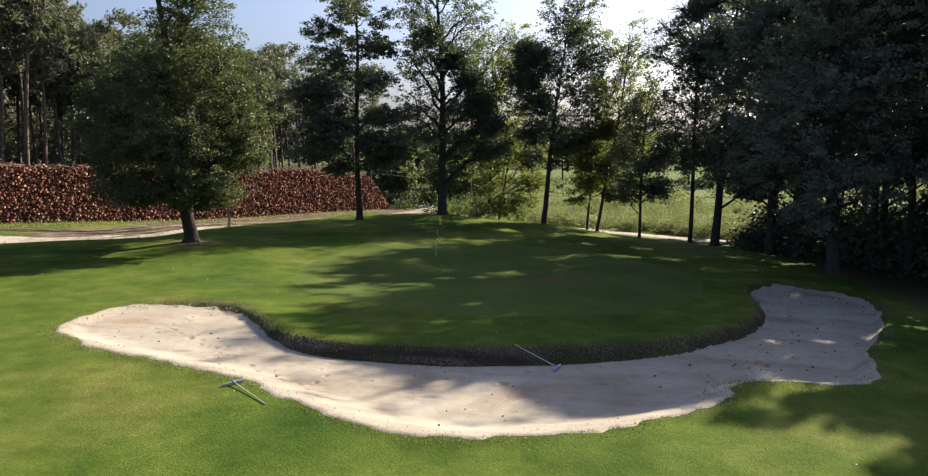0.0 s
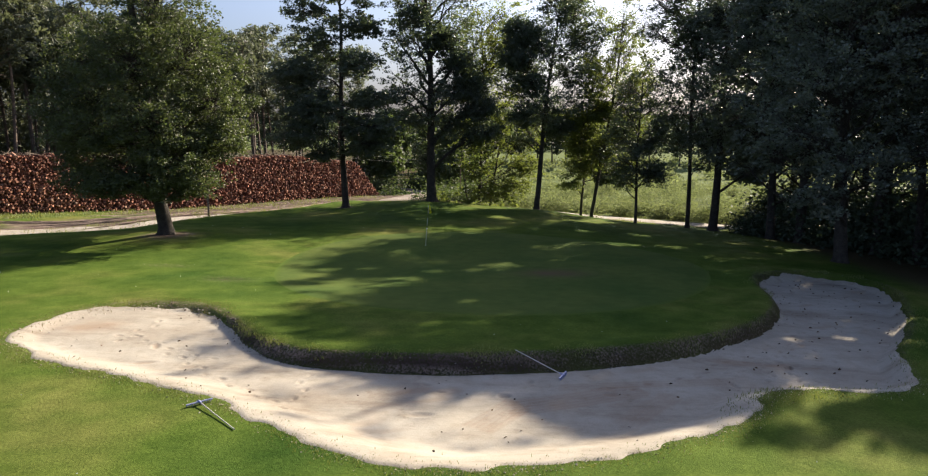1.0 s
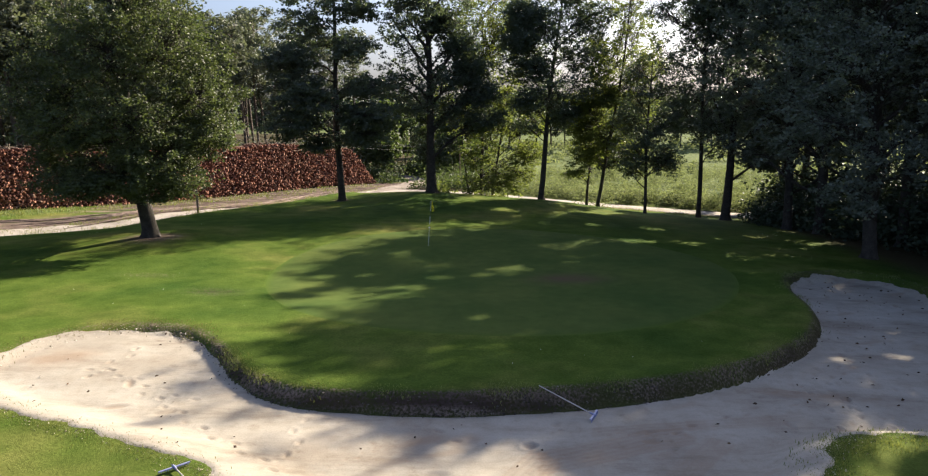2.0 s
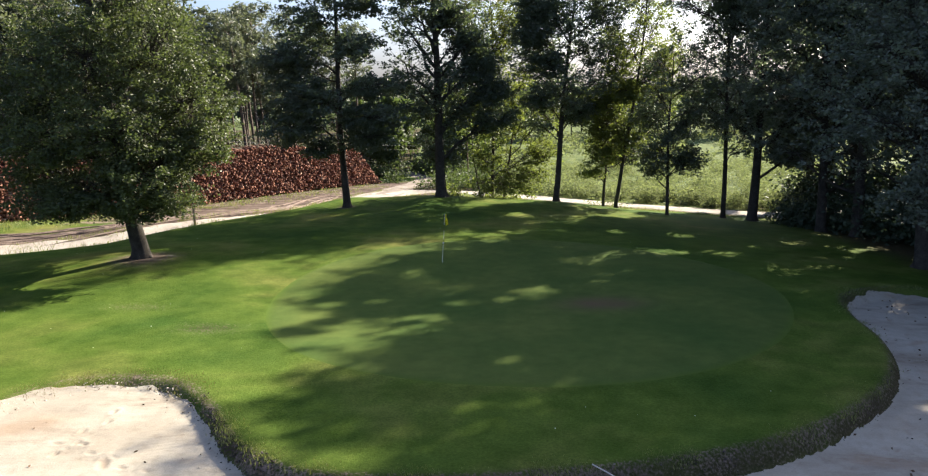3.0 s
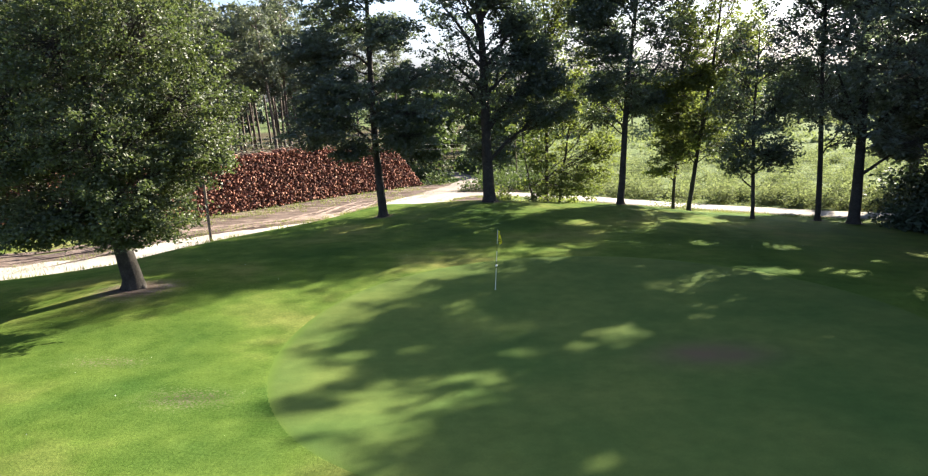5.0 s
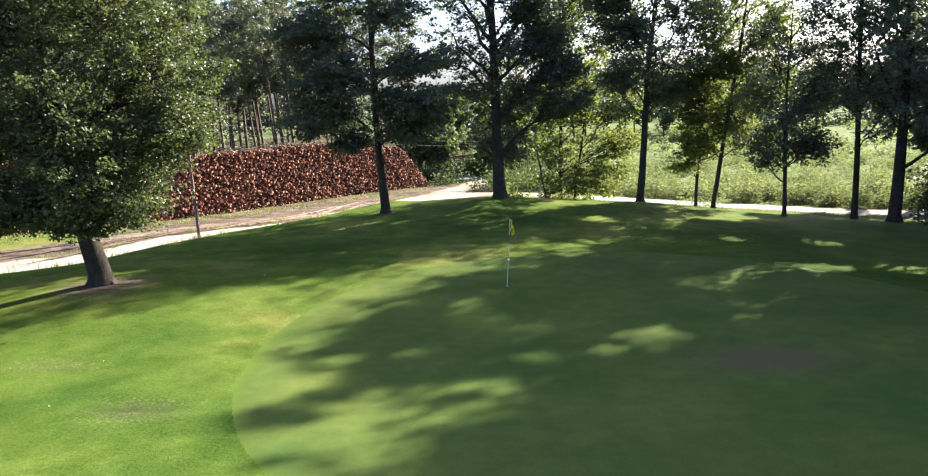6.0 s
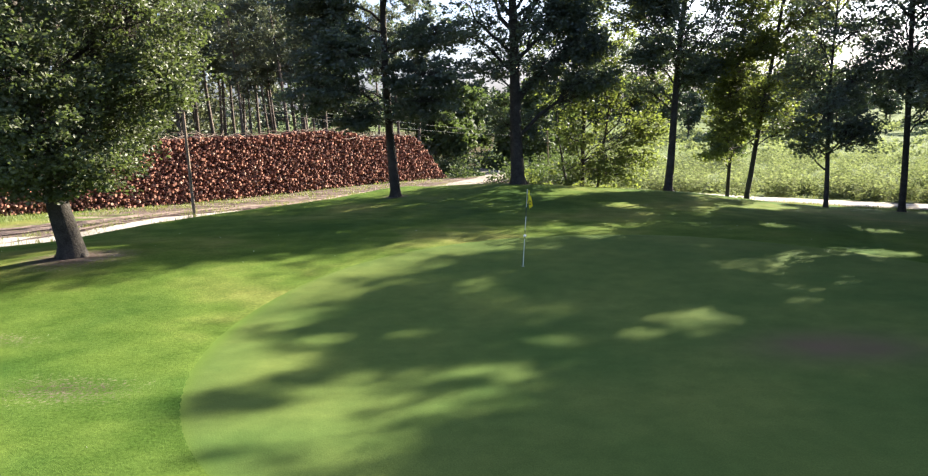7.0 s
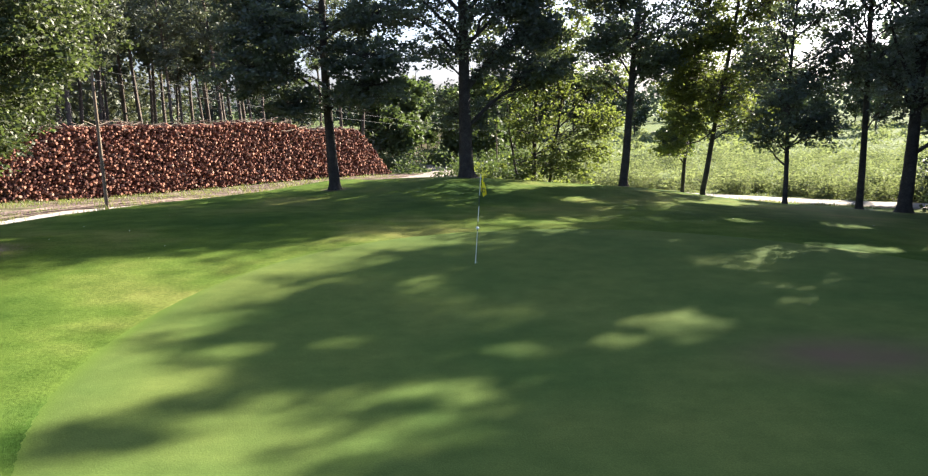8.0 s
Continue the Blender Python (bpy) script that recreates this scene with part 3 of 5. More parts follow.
    # woodland litter, run out over the lawn to darken it like deep shade
    litter_and_shade = smooth((x - 22.5 - 0.10 * (y - 50)) / 4) * (1 - smooth((y - 78) / 6))
    litter_and_shade = np.maximum(litter_and_shade, smooth((-s_log - 3) / 2) * (y < 260) * (x < -8))
    litter_and_shade = np.maximum(litter_and_shade, lip_soil_shade)
    col = np.c_[np.clip(soil, 0, 1), np.clip(field, 0, 1), np.clip(litter_and_shade, 0, 1), np.ones(len(x))]
    at = ob.data.attributes.new("cover", "FLOAT_COLOR", "POINT")
    at.data.foreach_set("color", col.astype(np.float32).ravel())
    return tagged(ob, "mown golf lawn running out to rough field and woodland floor", "ground", kind="structure")


def sand_prints(xs, ys, rel, shade):
    """Footprints, paw marks and raked strips pressed into the sand's relief; shade takes the strips' damper colour and
    a darker tone in the prints' hollows.
    """
    r = np.random.default_rng(21)

    def window(cx, cy, reach):
        i = slice(*np.searchsorted(ys, (cy - reach, cy + reach)))
        j = slice(*np.searchsorted(xs, (cx - reach, cx + reach)))
        return i, j, xs[None, j] - cx, ys[i, None] - cy

    def dent(cx, cy, turn, long, wide, deep, tint):
        i, j, dx, dy = window(cx, cy, 3.2 * long)
        u, v = dx * math.cos(turn) + dy * math.sin(turn), dy * math.cos(turn) - dx * math.sin(turn)
        q = (u / long) ** 2 + (v / wide) ** 2
        rel[i, j] += deep * (0.45 * np.exp(-((np.sqrt(q) - 1.5) / 0.4) ** 2) - np.exp(-q ** 2))
        shade[i, j] += tint * np.exp(-q ** 2)

    # walkers' trails
    for _ in range(26):
        cx, cy, turn = r.uniform(-12, 20), r.uniform(17.5, 38), r.uniform(0, 6.283)
        for k in range(int(r.integers(5, 15))):
            side = 0.11 * (1 if k % 2 else -1)
            dent(cx - side * math.sin(turn), cy + side * math.cos(turn), turn + r.normal(0, 0.15), 0.15, 0.065, r.uniform(0.018, 0.045), r.uniform(0.1, 0.5))
            cx, cy, turn = cx + 0.62 * math.cos(turn), cy + 0.62 * math.sin(turn), turn + r.normal(0, 0.12)
    # paw marks
    for _ in range(16):
        cx, cy, turn = r.uniform(-9, 12), r.uniform(18.5, 31), r.uniform(0, 6.283)
        for k in range(int(r.integers(10, 30))):
            side = 0.06 * (1 if k % 2 else -1)
            dent(cx - side * math.sin(turn), cy + side * math.cos(turn), turn, 0.055, 0.045, 0.02, 0.3)
            cx, cy, turn = cx + 0.24 * math.cos(turn), cy + 0.24 * math.sin(turn), turn + r.normal(0, 0.1)
    # scuffs where the sand was kicked up
    for _ in range(46):
        dent(r.uniform(-12, 20), r.uniform(18, 39), r.uniform(0, 3.1), r.uniform(0.12, 0.32), r.uniform(0.07, 0.16), r.uniform(0.02, 0.05), r.uniform(0.2, 0.7))
    # strips freshly drawn with a rake: straight furrows, turned-up damper sand
    for cx, cy, turn, long, wide, tint in RAKED:
        i, j, dx, dy = window(cx, cy, long)
        u, v = dx * math.cos(turn) + dy * math.sin(turn), dy * math.cos(turn) - dx * math.sin(turn)
        v = v + 0.06 * np.sin(u * 1.1 + cx)
        inside = smooth((long - np.abs(u) + 0.25 * ragged(dx, dy, 0.3)) / 0.2) * smooth((wide - np.abs(v)) / 0.08)
        rel[i, j] += inside * 0.010 * np.sin(v * 2 * np.pi / 0.17)
        shade[i, j] += inside * tint * (0.8 + 0.3 * ragged(dx, dy, 0.5) + 0.25 * np.sin(v * 2 * np.pi / 0.17))


# middle, direction, half length, half width and dampness of the raked strips
RAKED = [(3.2, 21.6, 0.35, 2.2, 0.55, 0.5), (5.0, 20.9, 0.9, 1.7, 0.4, 0.3), (4.4, 22.7, 0.15, 1.6, 0.3, 0.35), (8.6, 25.4, -0.35, 2.2, 0.35, 0.55), (0.9, 20.3, 1.0, 1.2, 0.5, 0.4),
         (7.0, 23.2, 0.2, 1.7, 0.35, 0.3), (-1.8, 21.4, 0.8, 1.3, 0.5, 0.1), (12.5, 27.8, 0.5, 2.2, 0.5, 0.2), (-7.5, 26.5, 0.3, 1.6, 0.6, 0.06), (15.5, 33.0, 1.1, 2.6, 0.7, 0.1)]


def build_sand():
    xs, ys = np.arange(-15.7, 23.7, 0.065), np.arange(15.3, 43.5, 0.065)
    X, Y = np.meshgrid(xs, ys)
    x, y = X.ravel(), Y.ravel()
    z, d, w = ground_height(x, y)
    steep = np.clip((1.0 - w) / 0.5, 0, 1)
    edge = 0.27 * steep + 0.04 + (0.03 + 0.20 * (1 - steep)) * ragged(x, y, 0.8) + (0.02 + 0.05 * (1 - steep)) * ragged(x, y, 0.34, 2.0)
    edge = edge + 0.42 * bell(x, y, -10.4, 30, 3.2, 2.2) + 0.22 * bell(x, y, -1.0, 24.5, 6.5, 2.5) + 0.45 * bell(x, y, 21.5, 39, 3.5, 5)
    lift = np.clip((d - edge) * 0.30, -0.35, 0.03)
    # low ridges, footprints and raked strips
    inner = smooth((d - 0.5) / 0.8)
    rel = 0.016 * ragged(X, Y, 0.9, 1.0) + 0.004 * ragged(X, Y, 0.24, 3.0)
    marks = np.zeros(X.shape)
    sand_prints(xs, ys, rel, marks)
    rel, marks = rel.ravel(), marks.ravel()
    z = z + lift + inner * rel
    n, m = len(ys), len(xs)
    i = (np.arange(n - 1)[:, None] * m + np.arange(m - 1)[None]).ravel()
    quads = np.c_[i, i + 1, i + m + 1, i + m]
    quads = quads[(d[quads] > -0.3).all(1)]
    used, inv = np.unique(quads, return_inverse=True)
    ob = mesh_part("bunker_sand", np.c_[x, y, z][used], inv.reshape(-1, 4), M_SAND)
    ux, uy = x[used], y[used]
    damp_marks = 0.9 * bell(ux, uy, -12.7, 27.2, 1.3, 0.7) + 0.25 * bell(ux, uy, -3, 21.6, 3.0, 0.8)
    damp_marks = damp_marks * (0.8 + 0.5 * ragged(ux, uy, 0.5)) + 0.5 * smooth((ragged(ux * 0.6 + uy * 0.5, uy * 2.2 - ux, 1.2, 4.0) - 0.55) / 0.5) * smooth((ux + 6) / 5)
    # hollows of prints and scuffs are coloured darker through the same mask
    damp_marks = np.clip(damp_marks + inner[used] * marks[used], 0, 0.8)
    at = ob.data.attributes.new("damp_marks", "FLOAT_COLOR", "POINT")
    at.data.foreach_set("color", np.c_[damp_marks, damp_marks, damp_marks, np.ones(len(ux))].astype(np.float32).ravel())
    return tagged(ob, "pale raked sand filling a kidney-shaped golf bunker", "sand bunker", kind="structure")



def build_green():
    rings, seg = 64, 128
    rr = np.concatenate([[0.001], np.linspace(0.02, 0.95, rings), [0.96, 0.97, 0.978, 0.985, 0.99, 0.995, 1.0]])
    a = np.linspace(0, 2 * np.pi, seg, endpoint=False)
    k = rr[:, None] * (1 + 0.012 * np.sin(3 * a + 1) + 0.01 * np.sin(5 * a))[None]
    px, py = k * GREEN_R[0] * np.cos(a), k * GREEN_R[1] * np.sin(a)
    x = (GREEN_C[0] + px * math.cos(GREEN_TURN) - py * math.sin(GREEN_TURN)).ravel()
    y = (GREEN_C[1] + px * math.sin(GREEN_TURN) + py * math.cos(GREEN_TURN)).ravel()
    z = lawn_height(x, y) + 0.010 - 0.02 * np.repeat(smooth((rr - 0.955) / 0.045), seg)
    n = len(rr)
    i = (np.arange(n - 1)[:, None] * seg + np.arange(seg)[None]).ravel()
    j = (np.arange(n - 1)[:, None] * seg + (np.arange(seg)[None] + 1) % seg).ravel()
    ob = mesh_part("putting_green", np.c_[x, y, z], np.c_[i, i + seg, j + seg, j], M_GREEN)
    worn = 0.95 * bell(x, y, 4.9, 38.5, 1.5, 1.0) * (0.85 + 0.25 * ragged(x, y, 0.8))
    edge = np.repeat(smooth((rr - 0.955) / 0.045), seg)
    at = ob.data.attributes.new("worn", "FLOAT_COLOR", "POINT")
    at.data.foreach_set("color", np.c_[worn, edge, worn, np.ones(len(x))].astype(np.float32).ravel())
    return tagged(ob, "close-mown oval putting green with a worn brown patch", "putting green", kind="structure")


def build_road(name, line, half, label, material=M_ROAD):
    d = np.gradient(line, axis=0)
    d /= np.linalg.norm(d, axis=1)[:, None]
    nrm = np.c_[-d[:, 1], d[:, 0]]
    across = np.array([-1.15, -1.0, -0.8, -0.55, -0.3, 0, 0.3, 0.55, 0.8, 1.0, 1.15])
    drop = np.array([-0.12, 0.0, 0.035, 0.02, 0.045, 0.06, 0.045, 0.02, 0.035, 0.0, -0.12])
    wid = half * (1 + 0.10 * ragged(line[:, 0], line[:, 1], 1.1)) * (1.3 - 0.5 * smooth((line[:, 0] + 23) / 8) + 0.7 * bell(line[:, 0], line[:, 1], -9, 88, 4, 7))
    wid = wid * (1 + 0.22 * smooth((-24 - line[:, 0]) / 5))
    line = line + nrm * 0.5 * smooth((-24 - line[:, 0]) / 5)[:, None]
    x = line[:, 0, None] + nrm[:, 0, None] * across * wid[:, None]
    y = line[:, 1, None] + nrm[:, 1, None] * across * wid[:, None]
    far = smooth((np.hypot(x, y - 50) - 60) / 60)
    z = lawn_height(x, y) + drop + 0.04 + 0.015 * ragged(x, y, 0.7) + far * 0.25 * ragged(x, y, 9.0)
    n, m = x.shape
    i = (np.arange(n - 1)[:, None] * m + np.arange(m - 1)[None]).ravel()
    ob = mesh_part(name, np.c_[x.ravel(), y.ravel(), z.ravel()], np.c_[i, i + m, i + m + 1, i + 1], material)
    return tagged(ob, label, "track", kind="structure")


TRUNK_FEET = [(-17.5, 47.0, 2.3), (-9.6, 67.4, 1.0), (-2.1, 70.9, 1.2), (8.05, 73.6, 0.8), (-19.75, 61.5, 0.4), (22.0, 70.9, 0.8), (23.9, 69.4, 1.0)]
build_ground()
build_sand()
build_green()
build_road("road", ROAD_LINE, 1.85, "pale gravel track curving behind the green")
build_road("side_track", SPUR_LINE, 1.7, "pale dirt track leading into the woods", M_DIRT)


# ---------- the log pile ----------


def log_shape(radius, length, sides=7):
    """A log along -y with its cut end at the origin, slightly uneven."""
    r = np.random.default_rng(int(radius * 1e4))
    a = np.linspace(0, 2 * np.pi, sides, endpoint=False)
    k = radius * (1 + r.uniform(-0.1, 0.1, sides))
    ring = np.c_[k * np.cos(a), np.zeros(sides), k * np.sin(a)]
    v = np.concatenate([ring * 0.93, ring + [0, 0.02, 0], ring * 0.95 + [0, length, 0]])
    return v, sides


def pile_top(s, run):
    """Height of the stack along its face: an even top, one step down, a sloping end."""
    tall = 5.2 + 0.10 * math.sin(s * 0.19 + 1) + 0.10 * math.sin(s * 0.53) - 0.5 * float(smooth((s - 42.5) / 1.5))
    return tall * float(smooth((run - s + 0.5) / 5.2)) ** 0.8


def build_logs():
    r = np.random.default_rng(5)
    run = float(np.linalg.norm(LOG_B - LOG_A))
    pile = thing("log_pile", (0, 0, 0), "long stack of cut reddish-brown pine logs beside the track", "log pile")
    # logs packed in staggered rows
    spots = []
    s = 0.0
    while s < run:
        base = float(lawn_height(*(LOG_A + LOG_U * s)))
        tall = pile_top(s, run)
        z = 0.12
        while z < tall:
            rad = float(r.choice([0.05, 0.06, 0.07, 0.08, 0.095, 0.12]))
            spots.append((s + r.uniform(-0.09, 0.09), base + z, rad, r.uniform(-0.32, 0.22) - 0.10 * z, z))
            z += rad * 1.72
        s += 0.165
    rest_v, rest_f, base_i, single = [], [], 0, 0
    shapes = {}
    turn = math.atan2(LOG_N[1], LOG_N[0]) - math.pi / 2 + math.pi      # local +y runs into the pile
    for s, z, rad, out, hz in spots:
        p = LOG_A + LOG_U * s + LOG_N * out
        yaw, pit = turn + r.normal(0.2, 0.2), r.normal(0, 0.12)
        m = Matrix.Translation((p[0], p[1], z)) @ Euler((pit, r.uniform(0, 6.28), 0)).to_matrix().to_4x4()
        m = Matrix.Translation((p[0], p[1], z)) @ Matrix.Rotation(yaw, 4, "Z") @ Matrix.Rotation(pit, 4, "X") @ Matrix.Rotation(float(r.uniform(0, 6.28)), 4, "Y")
        near = 12 < s < 27 and hz > 1.0 and single < 290 and r.random() < 0.42
        if near:
            if rad not in shapes:
                v, n = log_shape(rad, 1.2)
                bm = bmesh.new()
                bv = [bm.verts.new(c) for c in v]
                bm.faces.new(bv[:n])
                for q in range(2):
                    for k in range(n):
                        bm.faces.new((bv[q * n + k], bv[q * n + (k + 1) % n], bv[q * n + n + (k + 1) % n], bv[q * n + n + k]))
                bmesh.ops.recalc_face_normals(bm, faces=bm.faces)
                me = bpy.data.meshes.new("log")
                bm.to_mesh(me)
                bm.free()
                me.materials.append(M_LOG_ONE)
                shapes[rad] = me
            ob = new("log", shapes[rad])
            ob.parent = pile
            ob.matrix_basis = m
            single += 1
        else:
            v, n = log_shape(rad, 1.0)
            mm = np.array(m)
            w = v @ mm[:3, :3].T + mm[:3, 3]
            w = np.concatenate([w, [w[:n].mean(0)]])
            k = np.arange(n)
            kk = (k + 1) % n
            f = np.concatenate([np.c_[k, kk, kk + 2 * n], np.c_[k, kk + 2 * n, k + 2 * n], np.c_[np.full(n, 3 * n), kk, k]])
            rest_v.append(w)
            rest_f.append(f + base_i)
            base_i += len(w)
    ob = mesh_part("log_infill", np.concatenate(rest_v), np.concatenate(rest_f), M_LOG, pile, shade=False)
    ob["kind"] = "stuff"
    # added backing sheet behind the log ends, dark like the shaded gaps between them
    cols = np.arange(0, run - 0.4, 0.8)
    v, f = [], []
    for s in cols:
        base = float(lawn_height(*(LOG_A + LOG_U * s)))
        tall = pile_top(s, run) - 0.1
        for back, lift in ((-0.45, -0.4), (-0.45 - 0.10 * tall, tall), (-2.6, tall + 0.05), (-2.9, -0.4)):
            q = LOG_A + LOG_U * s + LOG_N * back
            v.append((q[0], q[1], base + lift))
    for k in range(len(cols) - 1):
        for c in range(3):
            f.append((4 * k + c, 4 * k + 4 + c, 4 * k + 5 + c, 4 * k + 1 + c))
    mesh_part("core", v, f, M_GAP_DARK, pile, shade=False)
    # loose branches and bark lying on top
    paths = []
    for _ in range(260):
        s = r.uniform(2, run - 6)
        base = float(lawn_height(*(LOG_A + LOG_U * s)))
        tall = pile_top(s, run)
        q = LOG_A + LOG_U * s + LOG_N * r.uniform(-2.4, -0.5)
        p = np.array([q[0], q[1], base + tall + r.uniform(0.0, 0.12)])
        d = np.array([*(LOG_U * r.normal(0, 0.8) + LOG_N * r.normal(0, 0.4)), abs(r.normal(0, 0.18))])
        paths.append((bend(p, p + d * r.uniform(0.8, 1.8), r, 4), np.linspace(0.045, 0.015, 4)))
    v, f = tubes(paths, 5)
    mesh_part("deadwood_cover", v, f, M_STICK, pile, "loose dead branches on top of the stack")["kind"] = "stuff"


build_logs()

# ---------- trees round the green ----------
OAK_TOP = [(-0.6, 0.4, 16.8, 2.4, 2.4, 2, 0.7), (1.4, -0.4, 15.6, 2.4, 2.4, 2, 0.7), (-4.6, 0.6, 10.4, 2.4, 2.4, 2, 0.7), (-5.2, -0.4, 7.4, 2, 2.2, 1.8, 0.6), (0.6, -0.6, 13.6, 3, 3, 2.6, 1),
       (-2.4, 0.6, 11.6, 3.2, 3.2, 2.6, 1.1), (2.8, -0.8, 11, 2.8, 3, 2.6, 1.1), (0.4, 2.6, 11.2, 3, 2.6, 2.6, 0.8), (-0.2, -3, 10.2, 3.2, 2.6, 2.8, 1.2), (-3.8, -0.6, 8.4, 2.8, 3, 2.4, 1.1),
       (3.6, -0.4, 8, 2.6, 3, 2.4, 1.2), (0.8, -3.6, 7, 3, 2.4, 2.4, 1.2)]
OAK_SKIRT = [(-2.6, -2.8, 6.4, 2.6, 2.4, 2.2, 1), (2.6, 2.4, 7.2, 2.8, 2.6, 2.4, 0.8), (-2.6, 2.8, 7, 2.8, 2.6, 2.4, 0.7), (3.9, -1, 5.8, 1.9, 2.3, 1.6, 0.8), (-4, -1, 5.2, 2, 2.2, 1.6, 0.7),
       (1.6, -3.4, 4.6, 2.2, 1.8, 1.5, 0.7), (-0.8, -2.6, 4.2, 2.4, 1.8, 1.3, 0.6), (2.0, 0.4, 5.0, 2.0, 2, 1.2, 0.4), (-3.4, -2.2, 3.6, 2, 1.8, 1, 0.6), (3, -2.4, 3.4, 1.8, 1.6, 0.9, 0.5),
       (-1.2, -3.6, 3.3, 2, 1.4, 0.8, 0.5), (1.4, -2.8, 3, 1.6, 1.4, 0.7, 0.4), (-4.6, 0.6, 3.8, 1.6, 1.8, 1, 0.4)]
OAK_SKIRT = OAK_SKIRT + [(1.0, 2.6, 3.9, 1.7, 1.6, 1.0, 0.5), (0.4, 4.3, 4.8, 1.8, 1.6, 1.3, 0.7), (-2.4, 4.0, 5.0, 1.8, 1.6, 1.3, 0.7)]
tree("oak_tree", (-17.65, 47.15, h_at(-17.65, 47.15)), 18.5, (-1.0, -2.0), 0.42,
     OAK_TOP + OAK_SKIRT,
     M_OAK, M_BARK, "large full-crowned green oak on the lawn beside the track", 11, 132000, (0.158, 0.104), 0.235, 30)

ROW_DENSE = ((5, 1.1), (9, 0.9), (12, 0.9), (14.5, 1.3), (20, 1.4))
TOP_THIN = ((5, 1.1), (9, 0.95), (12, 0.75), (20, 0.65))
END_DENSE = ((5, 0.7), (13, 0.5), (15, 0.9), (18, 2.0))
tree("dark_tree", (-9.6, 67.4, h_at(-9.6, 67.4)), 21, (-0.3, 0.2), 0.30,
     [(-3.2, -3.6, 6.6, 2.6, 2.6, 1.6, 1.1), (-2.8, -3.0, 9.0, 3.0, 2.8, 1.7, 1.3), (-3.6, -2.0, 11.5, 2.6, 2.6, 1.6, 1.1), (-2.2, -1.0, 13.8, 2.2, 2.4, 1.4, 0.7), (2.8, -2.6, 7.2, 2.6, 2.6, 1.2, 0.9),
      (3.2, -1.6, 9.4, 2.4, 2.4, 1.1, 0.6), (-1.6, -2.0, 5.0, 1.6, 1.8, 0.9, 0.5), (1.8, -1.0, 5.4, 1.6, 1.6, 0.9, 0.4), (1.6, 0.6, 12.4, 2.2, 2.2, 1.1, 0.4), (-0.8, 0.4, 16.2, 2.2, 2.2, 1.2, 0.4),
      (1.8, -0.4, 15.2, 2.2, 2.2, 1.1, 0.4), (0.3, 0.3, 19.4, 2.0, 2.0, 1.4, 0.4), (2.4, 0, 18, 1.6, 1.6, 1.0, 0.25)] + fill(5, 20, 4.4, 12, 1, -0.6, -1.0),
     M_BACK, M_BARK, "tall dark-leaved tree with layered boughs behind the green", 23, 60000, (0.25, 0.148), 0.28, 28, flat=0.42, dense=TOP_THIN, rise=0.2)

tree("tall_oak", (-2.1, 70.9, h_at(-2.1, 70.9)), 23, (-0.2, 0.6), 0.46,
     [(-2.6, -0.6, 14.6, 2.4, 2.4, 1.8, 0.7), (2.4, -0.8, 15.2, 2.4, 2.4, 1.8, 0.7), (-3.0, 0.2, 18.4, 2.6, 2.4, 1.8, 0.7), (3.2, 0.4, 18.8, 2.6, 2.4, 1.8, 0.7), (0.2, 0, 21.4, 2.8, 2.6, 2.0, 0.7),
      (-3.0, -1.4, 9.6, 2.6, 2.2, 1.3, 0.8), (-1.6, -0.8, 7.2, 2.0, 1.8, 1.0, 0.5), (2.2, 0.2, 10.4, 2.4, 2.2, 1.4, 0.7), (1.6, 0.6, 7.0, 2.0, 1.8, 1.6, 0.6), (-1.0, 1.4, 4.2, 1.5, 1.5, 1.6, 0.5), (1.2, 1.4, 3.6, 1.6, 1.4, 1.6, 0.5)] + [(5.0, 0.6, 6.4, 1.9, 2.0, 1.5, 1.8), (4.6, 0.6, 8.6, 1.9, 2.0, 1.5, 2.4), (3.8, 0.6, 10.7, 2.0, 2.0, 1.5, 3.0), (2.6, 0.5, 12.8, 2.0, 2.0, 1.5, 3.2), (0.8, 0.3, 14.8, 2.0, 2.0, 1.5, 3.0), (-1.2, 0.2, 16.8, 2.0, 2.0, 1.5, 2.6)] + fill(7, 23, 5.0, 16, 2, flat=0.95),
     M_BACK, M_BARK, "tall thick-trunked oak on the mound behind the green", 31, 60000, (0.24, 0.15), 0.26, 20, dense=TOP_THIN, forks=((10.5, -3.4, -0.6, 5.0, 0.17), (9.6, 3.0, 0.2, 4.2, 0.14), (13.0, 1.8, 0.4, 6.0, 0.16)))

